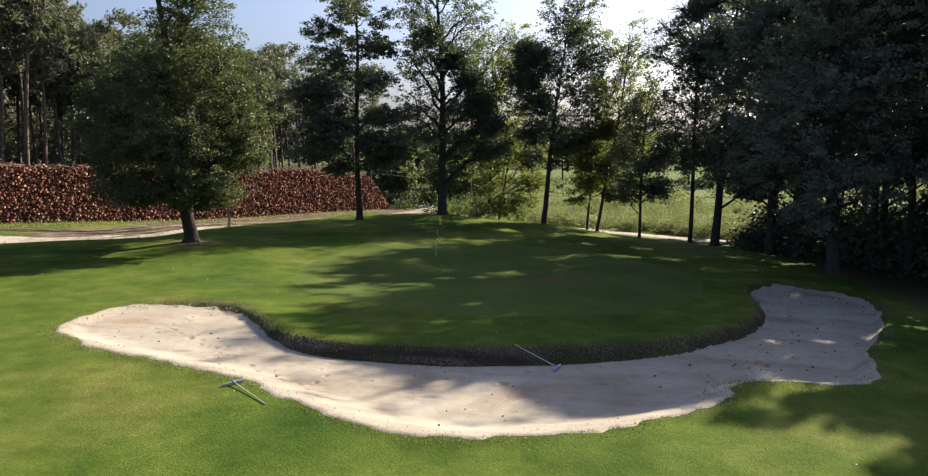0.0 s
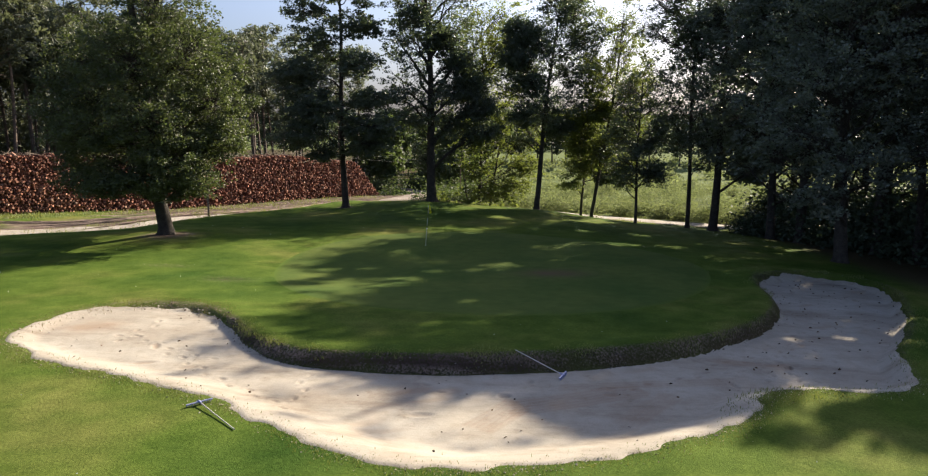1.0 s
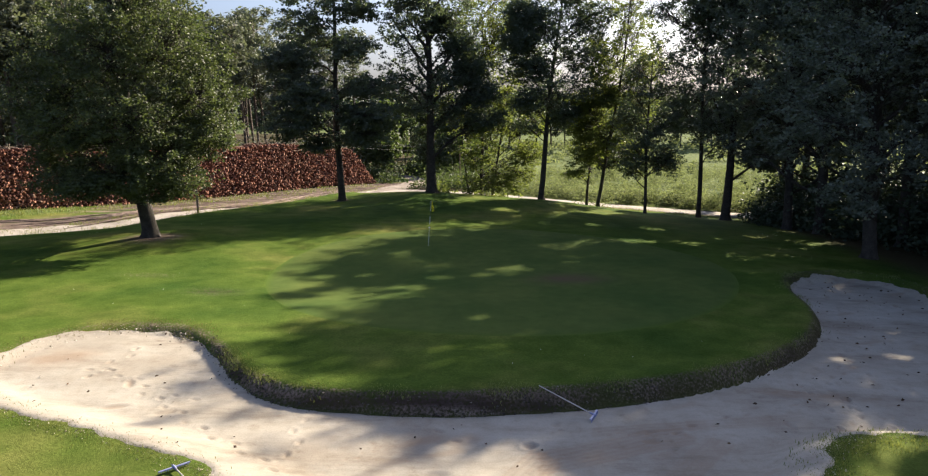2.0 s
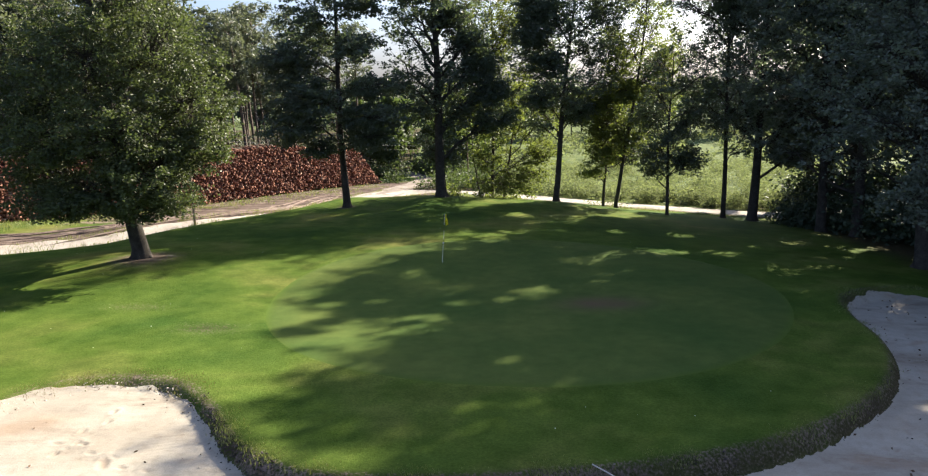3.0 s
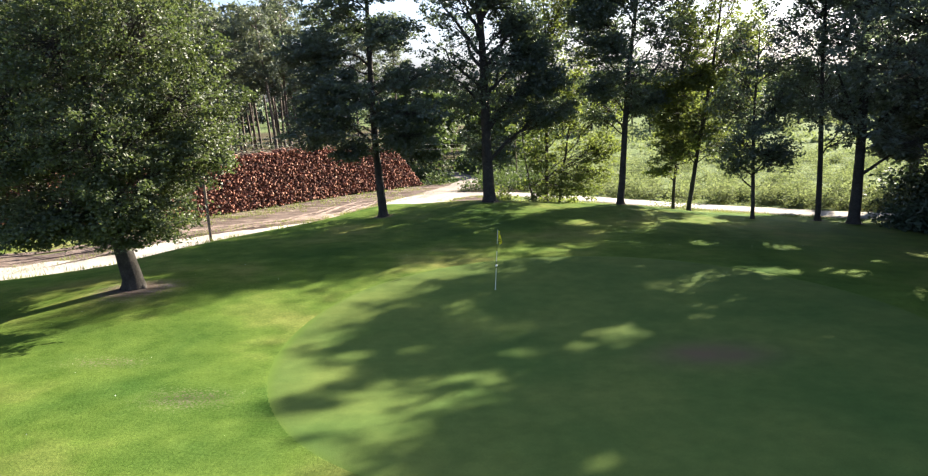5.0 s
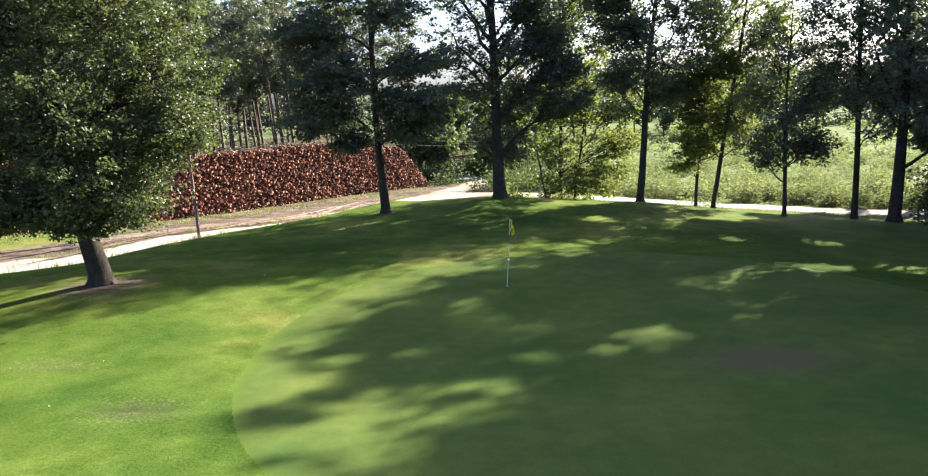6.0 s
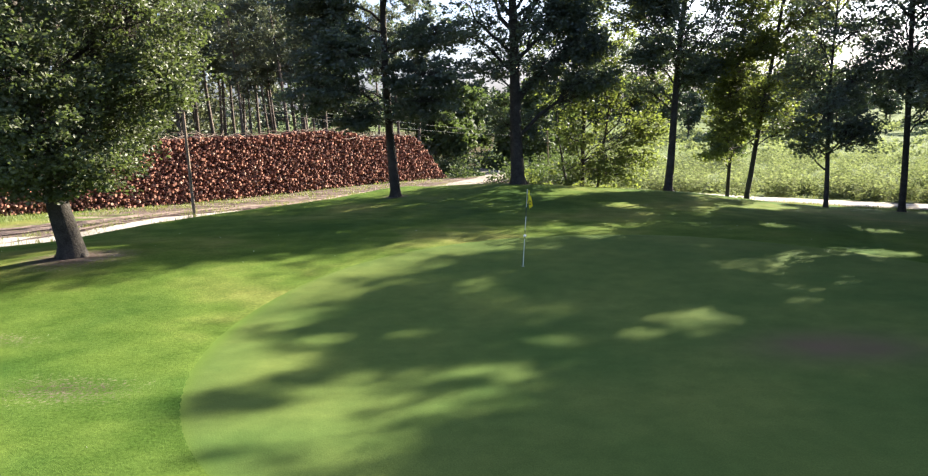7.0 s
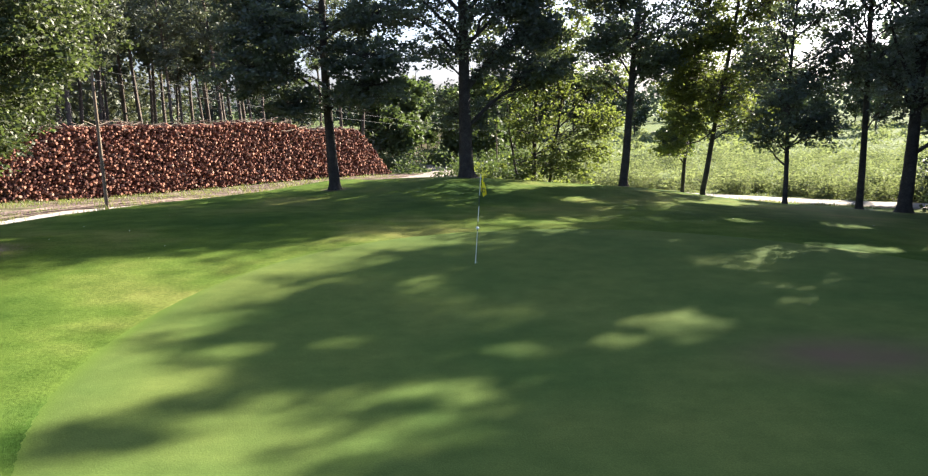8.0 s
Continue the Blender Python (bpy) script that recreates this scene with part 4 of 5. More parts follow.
tree("bushy_tree", (2.6, 78.0, h_at(2.6, 78.0)), 18.5, (0.6, 0.4), 0.17,
     [(-0.6, -0.6, 4.6, 2.4, 2.2, 2.2, 1.0), (2.4, -0.2, 4.2, 2.4, 2.2, 2.2, 1.1), (1.0, -0.6, 7.6, 2.6, 2.4, 2.2, 1.1), (-1.6, 0.2, 8.0, 2.0, 2.0, 2.0, 0.7), (3.4, 0.4, 7.0, 1.8, 1.8, 1.8, 0.6), (0.6, 0, 11, 2.6, 2.4, 2.2, 0.9),
      (2.6, 0.2, 10.2, 1.8, 1.8, 1.6, 0.5), (0.8, 0.2, 14.2, 2.2, 2.2, 1.8, 0.6), (3.6, -0.6, 2.2, 1.8, 1.6, 1.5, 0.7), (0.6, -1.0, 2.0, 2.0, 1.6, 1.4, 0.35), (5.0, 0.0, 5.0, 1.5, 1.6, 1.4, 1.3), (5.4, 0.2, 7.6, 1.6, 1.6, 1.4, 1.3), (-0.6, -3.0, 4.2, 1.7, 1.6, 1.6, 0.7), (1.6, -2.4, 3.0, 1.6, 1.5, 1.4, 0.5), (0.2, -2.6, 1.5, 1.8, 1.4, 1.2, 0.6), (2.6, -1.8, 1.6, 1.8, 1.5, 1.2, 0.7), (4.4, -0.6, 2.6, 1.7, 1.5, 1.5, 0.8), (5.2, -0.4, 3.8, 1.5, 1.5, 1.2, 0.7), (-1.6, -2.2, 2.0, 1.5, 1.3, 1.2, 0.4)] + fill(7, 20, 4.2, 14, 3, 0.8, 0, flat=0.95),
     M_LIME, M_BARK, "bushy light-green tree with several thin stems", 37, 30000, (0.24, 0.15), 0.26, 16, dense=((1, 0.55), (5, 0.6), (9, 0.75), (12, 0.9), (14.5, 1.5), (20, 1.6)), extra_stems=((0.9, -0.3, 1.6, 0.2, 9, 0.14), (-1.0, 0.3, -1.0, 0.2, 8, 0.11)))

tree("leaning_oak", (8.05, 73.6, h_at(8.05, 73.6)), 21, (2.0, 0.6), 0.27,
     [(0.2, -0.4, 9.4, 2.4, 2.2, 1.6, 0.8), (3.6, -0.6, 10.4, 2.4, 2.2, 1.6, 0.8), (-0.8, 0, 12.6, 2.4, 2.2, 1.8, 0.8), (3.2, 0.4, 13.6, 2.6, 2.4, 1.8, 0.9), (0.8, 0.4, 16, 2.6, 2.4, 1.8, 0.8), (4.4, 0.2, 16.6, 2.4, 2.2, 1.6, 0.7), (2.6, 0.4, 19, 2.2, 2.2, 1.4, 0.5), (-1.6, -0.2, 7.0, 1.8, 1.6, 0.9, 0.4), (2.1, -0.1, 7.9, 1.6, 1.6, 1.1, 1.5), (-1.6, -1.4, 9.2, 1.7, 1.8, 1.4, 1.6), (-1.0, -1.5, 12.0, 1.9, 1.9, 1.6, 2.0), (-2.3, -1.5, 14.6, 2.0, 2.0, 1.6, 2.2), (-1.8, -1.4, 16.8, 2.0, 2.0, 1.6, 2.2)] + fill(7, 21.5, 4.6, 14, 4, 0, 0, (2.4, 0.5), flat=0.95),
     M_BACK, M_BARK, "slender leaning oak beyond the green", 41, 42000, (0.24, 0.14), 0.26, 20, dense=ROW_DENSE, forks=((6.6, 3.2, -0.4, 5.4, 0.13), (9.0, -2.6, 0.3, 4.0, 0.09)))

tree("twin_stem_tree", (13.75, 75.3, h_at(13.75, 75.3)), 20, (3.0, 0.2), 0.17,
     [(-1.4, -0.4, 4.8, 1.8, 1.8, 1.1, 0.7), (1.4, -0.6, 6.0, 2.2, 2.0, 1.3, 0.9), (-0.6, 0, 7.6, 2.2, 2.0, 1.3, 0.8), (2.8, 0, 8.2, 2.2, 2.0, 1.4, 0.8), (0.8, 0.2, 10.4, 2.4, 2.2, 1.5, 0.8), (3.2, 0.2, 11.6, 2.2, 2.0, 1.5, 0.7), (1.6, 0.2, 14, 2.2, 2.0, 1.6, 0.6), (-2.4, 0, 3.4, 1.4, 1.4, 0.8, 0.4), (3.0, -0.4, 5.2, 1.4, 1.4, 0.8, 0.4), (3.6, -1.4, 9.4, 2.0, 2.0, 1.6, 0.9), (3.8, -1.4, 12.6, 2.0, 2.0, 1.6, 0.9), (-1.4, 0.6, 6.0, 1.7, 1.7, 1.2, 0.6), (-1.2, 1.2, 7.8, 1.7, 1.8, 1.3, 1.0), (0.0, 2.6, 9.0, 1.8, 1.8, 1.4, 1.4), (-2.0, 0.0, 10.0, 1.7, 1.7, 1.2, 1.6), (0.4, -1.2, 10.4, 1.9, 1.7, 1.3, 1.6)] + fill(4, 20.5, 4.2, 14, 5, 0, 0, (2.6, 0), flat=0.95),
     M_LIME, M_BARK, "light-green tree with two diverging stems by the field", 43, 42000, (0.23, 0.14), 0.26, 22, dense=ROW_DENSE, extra_stems= ((-0.62, 2.7, 0.5, 0.2, 9.5, 0.15),), flat=0.45)

tree("small_tree", (16.6, 69.0, h_at(16.6, 69.0)), 13, (0.2, 0.2), 0.13,
     [(-1.3, -0.3, 4.2, 1.6, 1.6, 1.1, 0.8), (1.4, -0.3, 4.8, 1.7, 1.6, 1.2, 0.9), (-0.4, 0, 6.6, 2.0, 1.8, 1.3, 0.9), (1.5, 0.2, 7.6, 1.8, 1.8, 1.3, 0.8), (-1.4, 0.2, 8.4, 1.8, 1.7, 1.3, 0.7), (0.4, 0.1, 10.6, 1.9, 1.8, 1.4, 0.7)] + fill(4, 13.5, 3.4, 11, 6, flat=0.95),
     M_BACK, M_BARK, "small thin-stemmed tree at the lawn's edge", 47, 14000, (0.22, 0.13), 0.26, 20, dense=ROW_DENSE, forks=((2.3, -1.5, -0.2, 1.6, 0.06), (3.2, 1.4, 0.1, 2.0, 0.06)), flat=0.5)

tree("slim_tree", (22.0, 70.9, h_at(22.0, 70.9)), 24.5, (0.4, 0.2), 0.20,
     [(-1.4, -0.6, 8.0, 2.0, 2.0, 1.3, 0.7), (1.6, -0.4, 9.0, 2.0, 2.0, 1.3, 0.7), (-1.0, 0, 11, 2.2, 2.2, 1.6, 0.8), (1.4, 0.2, 12.6, 2.2, 2.2, 1.6, 0.8), (0, 0.2, 15, 2.4, 2.4, 1.8, 0.9), (0.4, 0.2, 17.6, 2.0, 2.0, 1.6, 0.6), (1.2, -1.2, 6.2, 1.4, 1.4, 0.9, 0.4), (-3.2, -0.4, 11, 2.2, 2.0, 1.7, 0.8), (-3.6, 0, 14.6, 2.4, 2.2, 2.0, 0.9), (-3.2, 0.2, 20.4, 2.2, 2.2, 2.0, 1.0), (-4.6, 0.2, 18.4, 1.9, 2.0, 1.8, 0.8), (-1.6, 0, 22.0, 2.3, 2.2, 1.5, 1.2), (0.4, 0, 22.7, 2.0, 2.0, 1.2, 1.1)] + fill(7.5, 20.4, 4.0, 15, 7, 0.6, 0.6, flat=0.95),
     M_BACK, M_BARK, "slim straight tree with a dark trunk", 53, 24000, (0.24, 0.15), 0.27, 22, dense=END_DENSE)

tree("thick_trunk_oak", (23.9, 69.4, h_at(23.9, 69.4)), 25.5, (1.4, 0.6), 0.40,
     [(-1.8, -0.6, 8.0, 2.6, 2.4, 1.6, 0.9), (2.6, -1.2, 8.4, 2.8, 2.4, 1.8, 1.0), (0.4, -0.6, 11, 3.0, 2.6, 2.0, 1.1), (4.2, 0.0, 11.6, 2.8, 2.8, 2.0, 1.0), (-2.0, 0.6, 13.6, 2.6, 2.6, 1.8, 0.9), (2.4, 1.2, 15, 3.0, 2.8, 2.0, 1.0), (0.8, 1.2, 18.8, 3.2, 2.8, 2.0, 1.2), (-1.4, 1.0, 22.7, 2.5, 2.4, 1.4, 1.4), (0.8, -0.2, 23.0, 2.2, 2.2, 1.4, 1.4), (1.1, -0.9, 25.4, 0.9, 0.9, 0.9, 0.5), (3.8, -2.0, 6.0, 2.0, 2.0, 1.1, 0.5), (3.3, -1.6, 19.4, 2.2, 2.2, 1.5, 1.0), (3.2, -1.7, 21.8, 1.9, 1.9, 1.4, 1.0)] + fill(8, 22, 4.8, 14, 8, 0.4, 1.2, flat=0.95),
     M_DARK, M_BARK, "heavy-trunked dark oak in the tree row", 59, 38000, (0.24, 0.15), 0.28, 22, dense=END_DENSE, forks=((7.0, -2.4, -0.4, 5.0, 0.15), (8.5, 3.0, -0.6, 4.6, 0.15)))

WIDE = [(-5.0, -3.4, 8.2, 3.2, 3.2, 2.4, 1.2), (-1.8, -4.6, 6.4, 3.2, 2.8, 2.0, 1.1), (2.4, -3.8, 7.0, 3.2, 3.0, 2.2, 1.0), (-4.6, 0.6, 6.8, 3.0, 3.0, 2.0, 1.0), (-3.4, -1.4, 11.8, 3.4, 3.2, 2.4, 1.2), (1.6, -1.8, 11.4, 3.4, 3.2, 2.4, 1.0), (4.2, 0.6, 8.6, 3.0, 3.0, 2.4, 0.8),
        (-0.6, 1.2, 14.6, 3.6, 3.4, 2.4, 1.0), (2.8, 1.6, 13.6, 3.0, 3.0, 2.2, 0.7), (0.2, 0.2, 17.4, 3.0, 3.0, 2.0, 0.8), (-4.0, -4.6, 4.6, 2.0, 2.0, 1.2, 0.6), (0.6, 3.4, 8.0, 3.0, 2.6, 2.2, 0.6)]
first = tree("spreading_oak", (23.8, 46.8, h_at(23.8, 46.8)), 20.5, (-0.6, 0.2), 0.40, [(x, y, z * 0.99, a, b, c, s) for x, y, z, a, b, c, s in WIDE] + fill(8, 17.2, 6.2, 14, 9, flat=0.8) + [(1.6, -1.0, 17.8, 2.6, 2.6, 1.7, 1.0), (3.6, -2.6, 17.0, 2.2, 2.2, 1.6, 0.8), (-1.6, 1.2, 18.2, 2.4, 2.4, 1.5, 1.0), (-0.4, 0.0, 19.0, 2.0, 2.0, 1.1, 0.7), (5.3, -0.8, 16.5, 2.4, 2.0, 1.4, 1.0), (6.2, -1.2, 15.4, 2.0, 1.8, 1.3, 0.8), (5.6, -2.6, 17.0, 2.2, 2.0, 1.3, 1.1), (4.2, -2.6, 17.6, 1.8, 1.8, 1.1, 0.9)], M_DARK, M_BARK, "big spreading dark oak overhanging the lawn", 61, 68000, (0.215, 0.138), 0.22, 22, dense=((5, 0.8), (7.5, 0.5), (9.5, 0.5), (12, 1.0), (18, 1.2)), group="woodland edge oaks")
second = tree("spreading_oak", (30.6, 54.6, h_at(30.6, 54.6)), 25, (0.4, 0.2), 0.36, [(-x * 0.9, y * 0.9 - 0.4, z * 1.28 + 0.2, a, b, c, s) for x, y, z, a, b, c, s in WIDE] + fill(10, 23.5, 6.4, 18, 12, flat=0.8), M_DARK, M_BARK, "big spreading dark oak at the woodland edge", 67, 36000, (0.26, 0.165), 0.235, 18, dense=((5, 0.7), (8, 0.4), (10.5, 0.4), (13, 0.9), (19, 1.6), (24, 1.8)), group="woodland edge oaks")
third = tree("edge_oak", (46.0, 43.0, h_at(46.0, 43.0)), 22, (0.3, 0.2), 0.36, [(y * 0.95, x * 0.95, z * 1.2 + 0.2, a, b, c, s) for x, y, z, a, b, c, s in WIDE], M_DARK, M_BARK, "tall dark oak shading the bunker from the woodland edge", 71, 10000, (0.60, 0.39), 0.42, 5, group="woodland edge oaks")
for x, y, turn, size, src in ((33.0, 43.5, 40, 0.87, third), (33.5, 37.8, 130, 0.86, third), (34.8, 40.8, 200, 0.86, third), (38.5, 34.0, 30, 0.98, third), (30.4, 49.6, 100, 0.82, second), (27.5, 59.9, 200, 1.08, second), (26.2, 62.4, 60, 0.97, second), (36.5, 63.5, 120, 1.05, third), (42, 53, 260, 1.1, third), (33, 71, 310, 0.95, third), (46, 66, 20, 1.1, third), (43, 28, 70, 1.1, third), (52, 57, 160, 1.15, third), (41, 75, 250, 1.0, third), (54, 74, 20, 1.1, third), (34.0, 80.5, 10, 1.15, third), (38.5, 85.0, 80, 1.2, third)):
    c = copy_thing(src, pose(x, y, h_at(x, y), 0, 0, turn))
    c.scale = (size, size, size)
    c["label"] = "dark broadleaf tree in the woodland edge"

# ---------- pines and woods ----------


def pine(name, height, girth, seed, needles=3200, crown=0.5, leaf=(0.58, 0.17), snags=26, label="tall pine with a bare straight trunk"):
    r = np.random.default_rng(seed)
    root = thing(name, (0, 0, 0), label, "pine tree", "pine wood")
    zs = np.linspace(0, 1, 10)
    lx, ly = r.normal(0, 0.5, 2)
    trunk = np.c_[lx * zs + 0.25 * np.sin(zs * 4 + seed), ly * zs + 0.2 * np.cos(zs * 5 + seed), zs * height]
    trunk[:, :2] -= trunk[0, :2]
    trunk[0, 2] = -0.5
    v, f = tubes([(trunk, girth * (1 - zs) ** 0.7 + 0.03)], 7)
    mesh_part("trunk", v, f, M_PINE_BARK, root)
    limbs, pts = [], []
    nb = 34
    for k in range(nb):
        q = 1 - crown + crown * (k + r.random()) / nb
        p = np.array([np.interp(q, zs, trunk[:, c]) for c in range(3)])
        a = r.uniform(0, 6.283)
        L = (0.5 + 2.4 * math.sin(math.pi * min(1, (1.03 - q) / crown) ** 0.75)) * r.uniform(0.7, 1.2)
        e = p + np.array([math.cos(a) * L, math.sin(a) * L, L * r.uniform(0.0, 0.45)])
        line = bend(p, e, r, 5, 0.0, 0.2)
        limbs.append((line, np.linspace(0.05, 0.012, 5)))
        for _ in range(5):
            c = line[int(r.integers(2, 5))] + r.normal(size=3) * [0.45, 0.45, 0.25]
            pts.append(c + r.normal(size=(needles // (nb * 5), 3)) * [0.30, 0.30, 0.22])
    # a few dead snags lower down
    for k in range(snags):
        q = r.uniform(0.16, 1 - crown)
        p = np.array([np.interp(q, zs, trunk[:, c]) for c in range(3)])
        a = r.uniform(0, 6.283)
        limbs.append((bend(p, p + [math.cos(a) * 1.5, math.sin(a) * 1.5, r.uniform(-0.3, 0.5)], r, 4, 0, 0.3), np.linspace(0.03, 0.008, 4)))
    v, f = tubes(limbs, 3)
    mesh_part("branchwork", v, f, M_PINE_BARK, root)["kind"] = "stuff"
    v, f = leaves(np.concatenate(pts), leaf[0], leaf[1], 0.8, seed + 3)
    mesh_part("crown", v, f, M_NEEDLE, root, shade=False)
    return root


def place_pines():
    r = np.random.default_rng(9)
    kinds = [pine("pine_tree", 21, 0.19, 101, crown=0.42), pine("pine_tree", 22, 0.22, 102, crown=0.36), pine("pine_tree", 19.5, 0.16, 103, crown=0.46), pine("pine_tree", 21, 0.17, 104, crown=0.40)]
    deep = [pine("pine_tree", 21, 0.19, 105, 2000, 0.46, leaf=(0.9, 0.28), snags=6), pine("pine_tree", 22, 0.2, 106, 2000, 0.43, leaf=(0.9, 0.28), snags=6)]
    spots = []
    tries = 0
    while len(spots) < 94 and tries < 6000:
        tries += 1
        a, b = r.uniform(-22, 62), 4.5 + 46 * r.random() ** 1.4
        p = LOG_A + LOG_U * a - LOG_N * b
        if p[0] > -12 or (p[0] > -18 and p[1] < 112):
            continue
        if all((p[0] - q[0]) ** 2 + (p[1] - q[1]) ** 2 > 5.0 for q in spots):
            spots.append(p)
    free = {id(kinds): list(kinds), id(deep): list(deep)}
    for k, p in enumerate(spots):
        m = pose(p[0], p[1], float(lawn_height(p[0], p[1])), 0, 0, float(r.uniform(0, 360)))
        along = float(np.dot(p - LOG_A, LOG_U))
        s = float(r.uniform(1.04, 1.26)) * (1.0 - 0.20 * float(smooth((along - 14) / 14)))
        inward = -float(np.dot(p - LOG_A, LOG_N))
        pool = deep if inward > 18 else kinds
        ob = free[id(pool)].pop() if free[id(pool)] else copy_thing(pool[k % len(pool)], m)
        ob.matrix_basis = m
        s = s * (1.1 if inward > 18 else 1.0)
        ob.scale = (s, s, s)


place_pines()


def stuff(name, verts, faces, material, label, category):
    ob = mesh_part(name, verts, faces, material, shade=False)
    return tagged(ob, label, category, kind="stuff")


def clumps(spots, size, per, seed, leaf, mat_, name, label, category, squash=0.7, flat=0.6, core=0.4):
    """Many loose leafy clumps in one mesh: spots of (x, y, z, scale)."""
    r = np.random.default_rng(seed)
    pts = []
    for x, y, z, s in spots:
        d = r.normal(size=(per, 3))
        d /= np.linalg.norm(d, axis=1)[:, None]
        q = d * (r.random(per) ** core)[:, None] * s * size * np.array([1, 1, squash])
        q += r.normal(size=(per, 3)) * 0.12 * s * size
        q[:, 2] = np.abs(q[:, 2] + s * size * squash * 0.55)
        pts.append(q + [x, y, z])
    v, f = leaves(np.concatenate(pts), leaf[0], leaf[1], flat, seed + 5)
    return stuff(name, v, f, mat_, label, category)


def scatter(n, seed, box, keep, zoff=0.0, smin=0.6, smax=1.3):
    r = np.random.default_rng(seed)
    out = []
    while len(out) < n:
        x, y = r.uniform(box[0], box[1]), r.uniform(box[2], box[3])
        if keep(x, y):
            out.append((x, y, float(lawn_height(x, y)) + zoff, float(r.uniform(smin, smax))))
    return out


def road_gap(x, y):
    return float(np.min(np.hypot(ROAD_LINE[:, 0] - x, ROAD_LINE[:, 1] - y)))


# bracken and scrub over the open field
rb = np.random.default_rng(95)
edge = []
while len(edge) < 120:
    i = int(rb.integers(10, len(ROAD_LINE) - 10))
    p, q = ROAD_LINE[i], ROAD_LINE[i + 1]
    nrm = np.array([-(q - p)[1], (q - p)[0]]) / np.linalg.norm(q - p)
    w = p + nrm * (rb.uniform(2.9, 7.5))
    if 4 < w[0] < 46 and road_gap(w[0], w[1]) > 2.6:
        edge.append((w[0], w[1], float(lawn_height(w[0], w[1])), float(rb.uniform(0.55, 1.35))))
clumps(edge, 0.95, 330, 96, (0.20, 0.12), M_BRACKEN, "roadside_bracken", "lush green bracken and brambles lining the track", "bracken", 0.95, 0.18, 0.15)
clumps(scatter(330, 71, (0, 62, 78, 135), lambda x, y: road_gap(x, y) > 2.0 and y > 86 - 0.42 * x + (4 if x < 8 else 0) and x > 6 - 0.02 * y, 0, 0.6, 1.9), 0.95, 420, 72, (0.20, 0.12), M_BRACKEN, "bracken", "bright green bracken and low scrub on the open field", "bracken", 0.80, 0.18, 0.14)
clumps(scatter(420, 73, (-5, 150, 130, 230), lambda x, y: True, 0, 1.0, 2.2), 1.3, 50, 74, (0.8, 0.45), M_BRACKEN, "far_bracken", "pale green scrub on the far field", "bracken", 0.5)
clumps(scatter(15, 87, (-1.6, 7.0, 74.5, 80.5), lambda x, y: road_gap(x, y) > 2.6, 0, 0.6, 1.2), 0.95, 150, 88, (0.22, 0.14), M_LIME, "mound_shrubs", "low leafy shrubs round the foot of the bushy tree", "shrub", 0.85)
# shrubs at the end of the log pile and under the trees
def behind_pile(x, y):
    back = -((x - LOG_A[0]) * LOG_N[0] + (y - LOG_A[1]) * LOG_N[1])
    along = (x - LOG_A[0]) * LOG_U[0] + (y - LOG_A[1]) * LOG_U[1]
    return 4.6 < back < 13 and 4 < along < 58


clumps(scatter(120, 89, (-52, -8, 60, 116), behind_pile, 0, 1.1, 2.2), 1.7, 150, 90, (0.36, 0.22), M_SCRUB, "hazel_thicket", "tangled grey-green bushes growing right behind the log stack", "shrub", 1.1)
clumps(scatter(150, 75, (-16, 6, 97, 130), lambda x, y: road_gap(x, y) > 2 and float(np.min(np.hypot(SPUR_LINE[:, 0] - x, SPUR_LINE[:, 1] - y))) > 2.2 and x > -9 - 0.4 * (y - 104), 0, 0.7, 2.1), 1.2, 130, 76, (0.34, 0.2), M_YOUNG, "roadside_shrubs", "low green shrubs beside the dirt track", "shrub", 0.8)
# deep shade under the trees is put into these two clumps' leaf colour
clumps(scatter(380, 77, (26, 50, 44, 82), lambda x, y: road_gap(x, y) > 2.0 and x > 28.2 + 0.20 * abs(y - 60), 0, 1.2, 2.6), 1.6, 150, 78, (0.40, 0.26), M_FAR_SHADE, "undergrowth", "tangled undergrowth below the woodland trees, its leaves darkened as if in shade", "undergrowth", 0.85)
clumps(scatter(46, 85, (24.6, 33, 62.5, 70.5), lambda x, y: road_gap(x, y) > 2.0 and x > 24.9 + 0.25 * abs(y - 68), 0, 0.7, 1.3), 1.35, 150, 86, (0.34, 0.22), M_FAR_SHADE, "woodland_edge_shrubs", "leafy shrubs at the foot of the tree row, darkened as if in shade", "shrub", 0.9)
clumps(scatter(560, 79, (-85, -14, 62, 150), lambda x, y: -42 < (x - LOG_A[0]) * LOG_N[0] + (y - LOG_A[1]) * LOG_N[1] < -5, 0, 0.9, 2.3), 1.6, 110, 80, (0.40, 0.26), M_SCRUB, "pine_wood_understorey", "dull shrubs and saplings growing under the pines", "undergrowth", 0.9)


def mid_tree(x, y, height, mat_, seed, label, name="field_tree", n=3000):
    r = np.random.default_rng(seed)
    blobs = []
    for k in range(9):
        q = r.uniform(0.25, 1.0)
        a = r.uniform(0, 6.283)
        w = height * 0.24 * math.sin(math.pi * min(1, 1.08 - q * 0.85))
        blobs.append((math.cos(a) * w * 0.7, math.sin(a) * w * 0.7, q * height * 0.95, height * 0.16, height * 0.16, height * 0.13, 1.0))
    return tree(name, (x, y, float(lawn_height(x, y)) - 0.1), height, (0, 0), height * 0.014, blobs, mat_, M_BARK, label, seed, n, (0.62, 0.42), 0.5, 2.2, group="trees beyond the field")


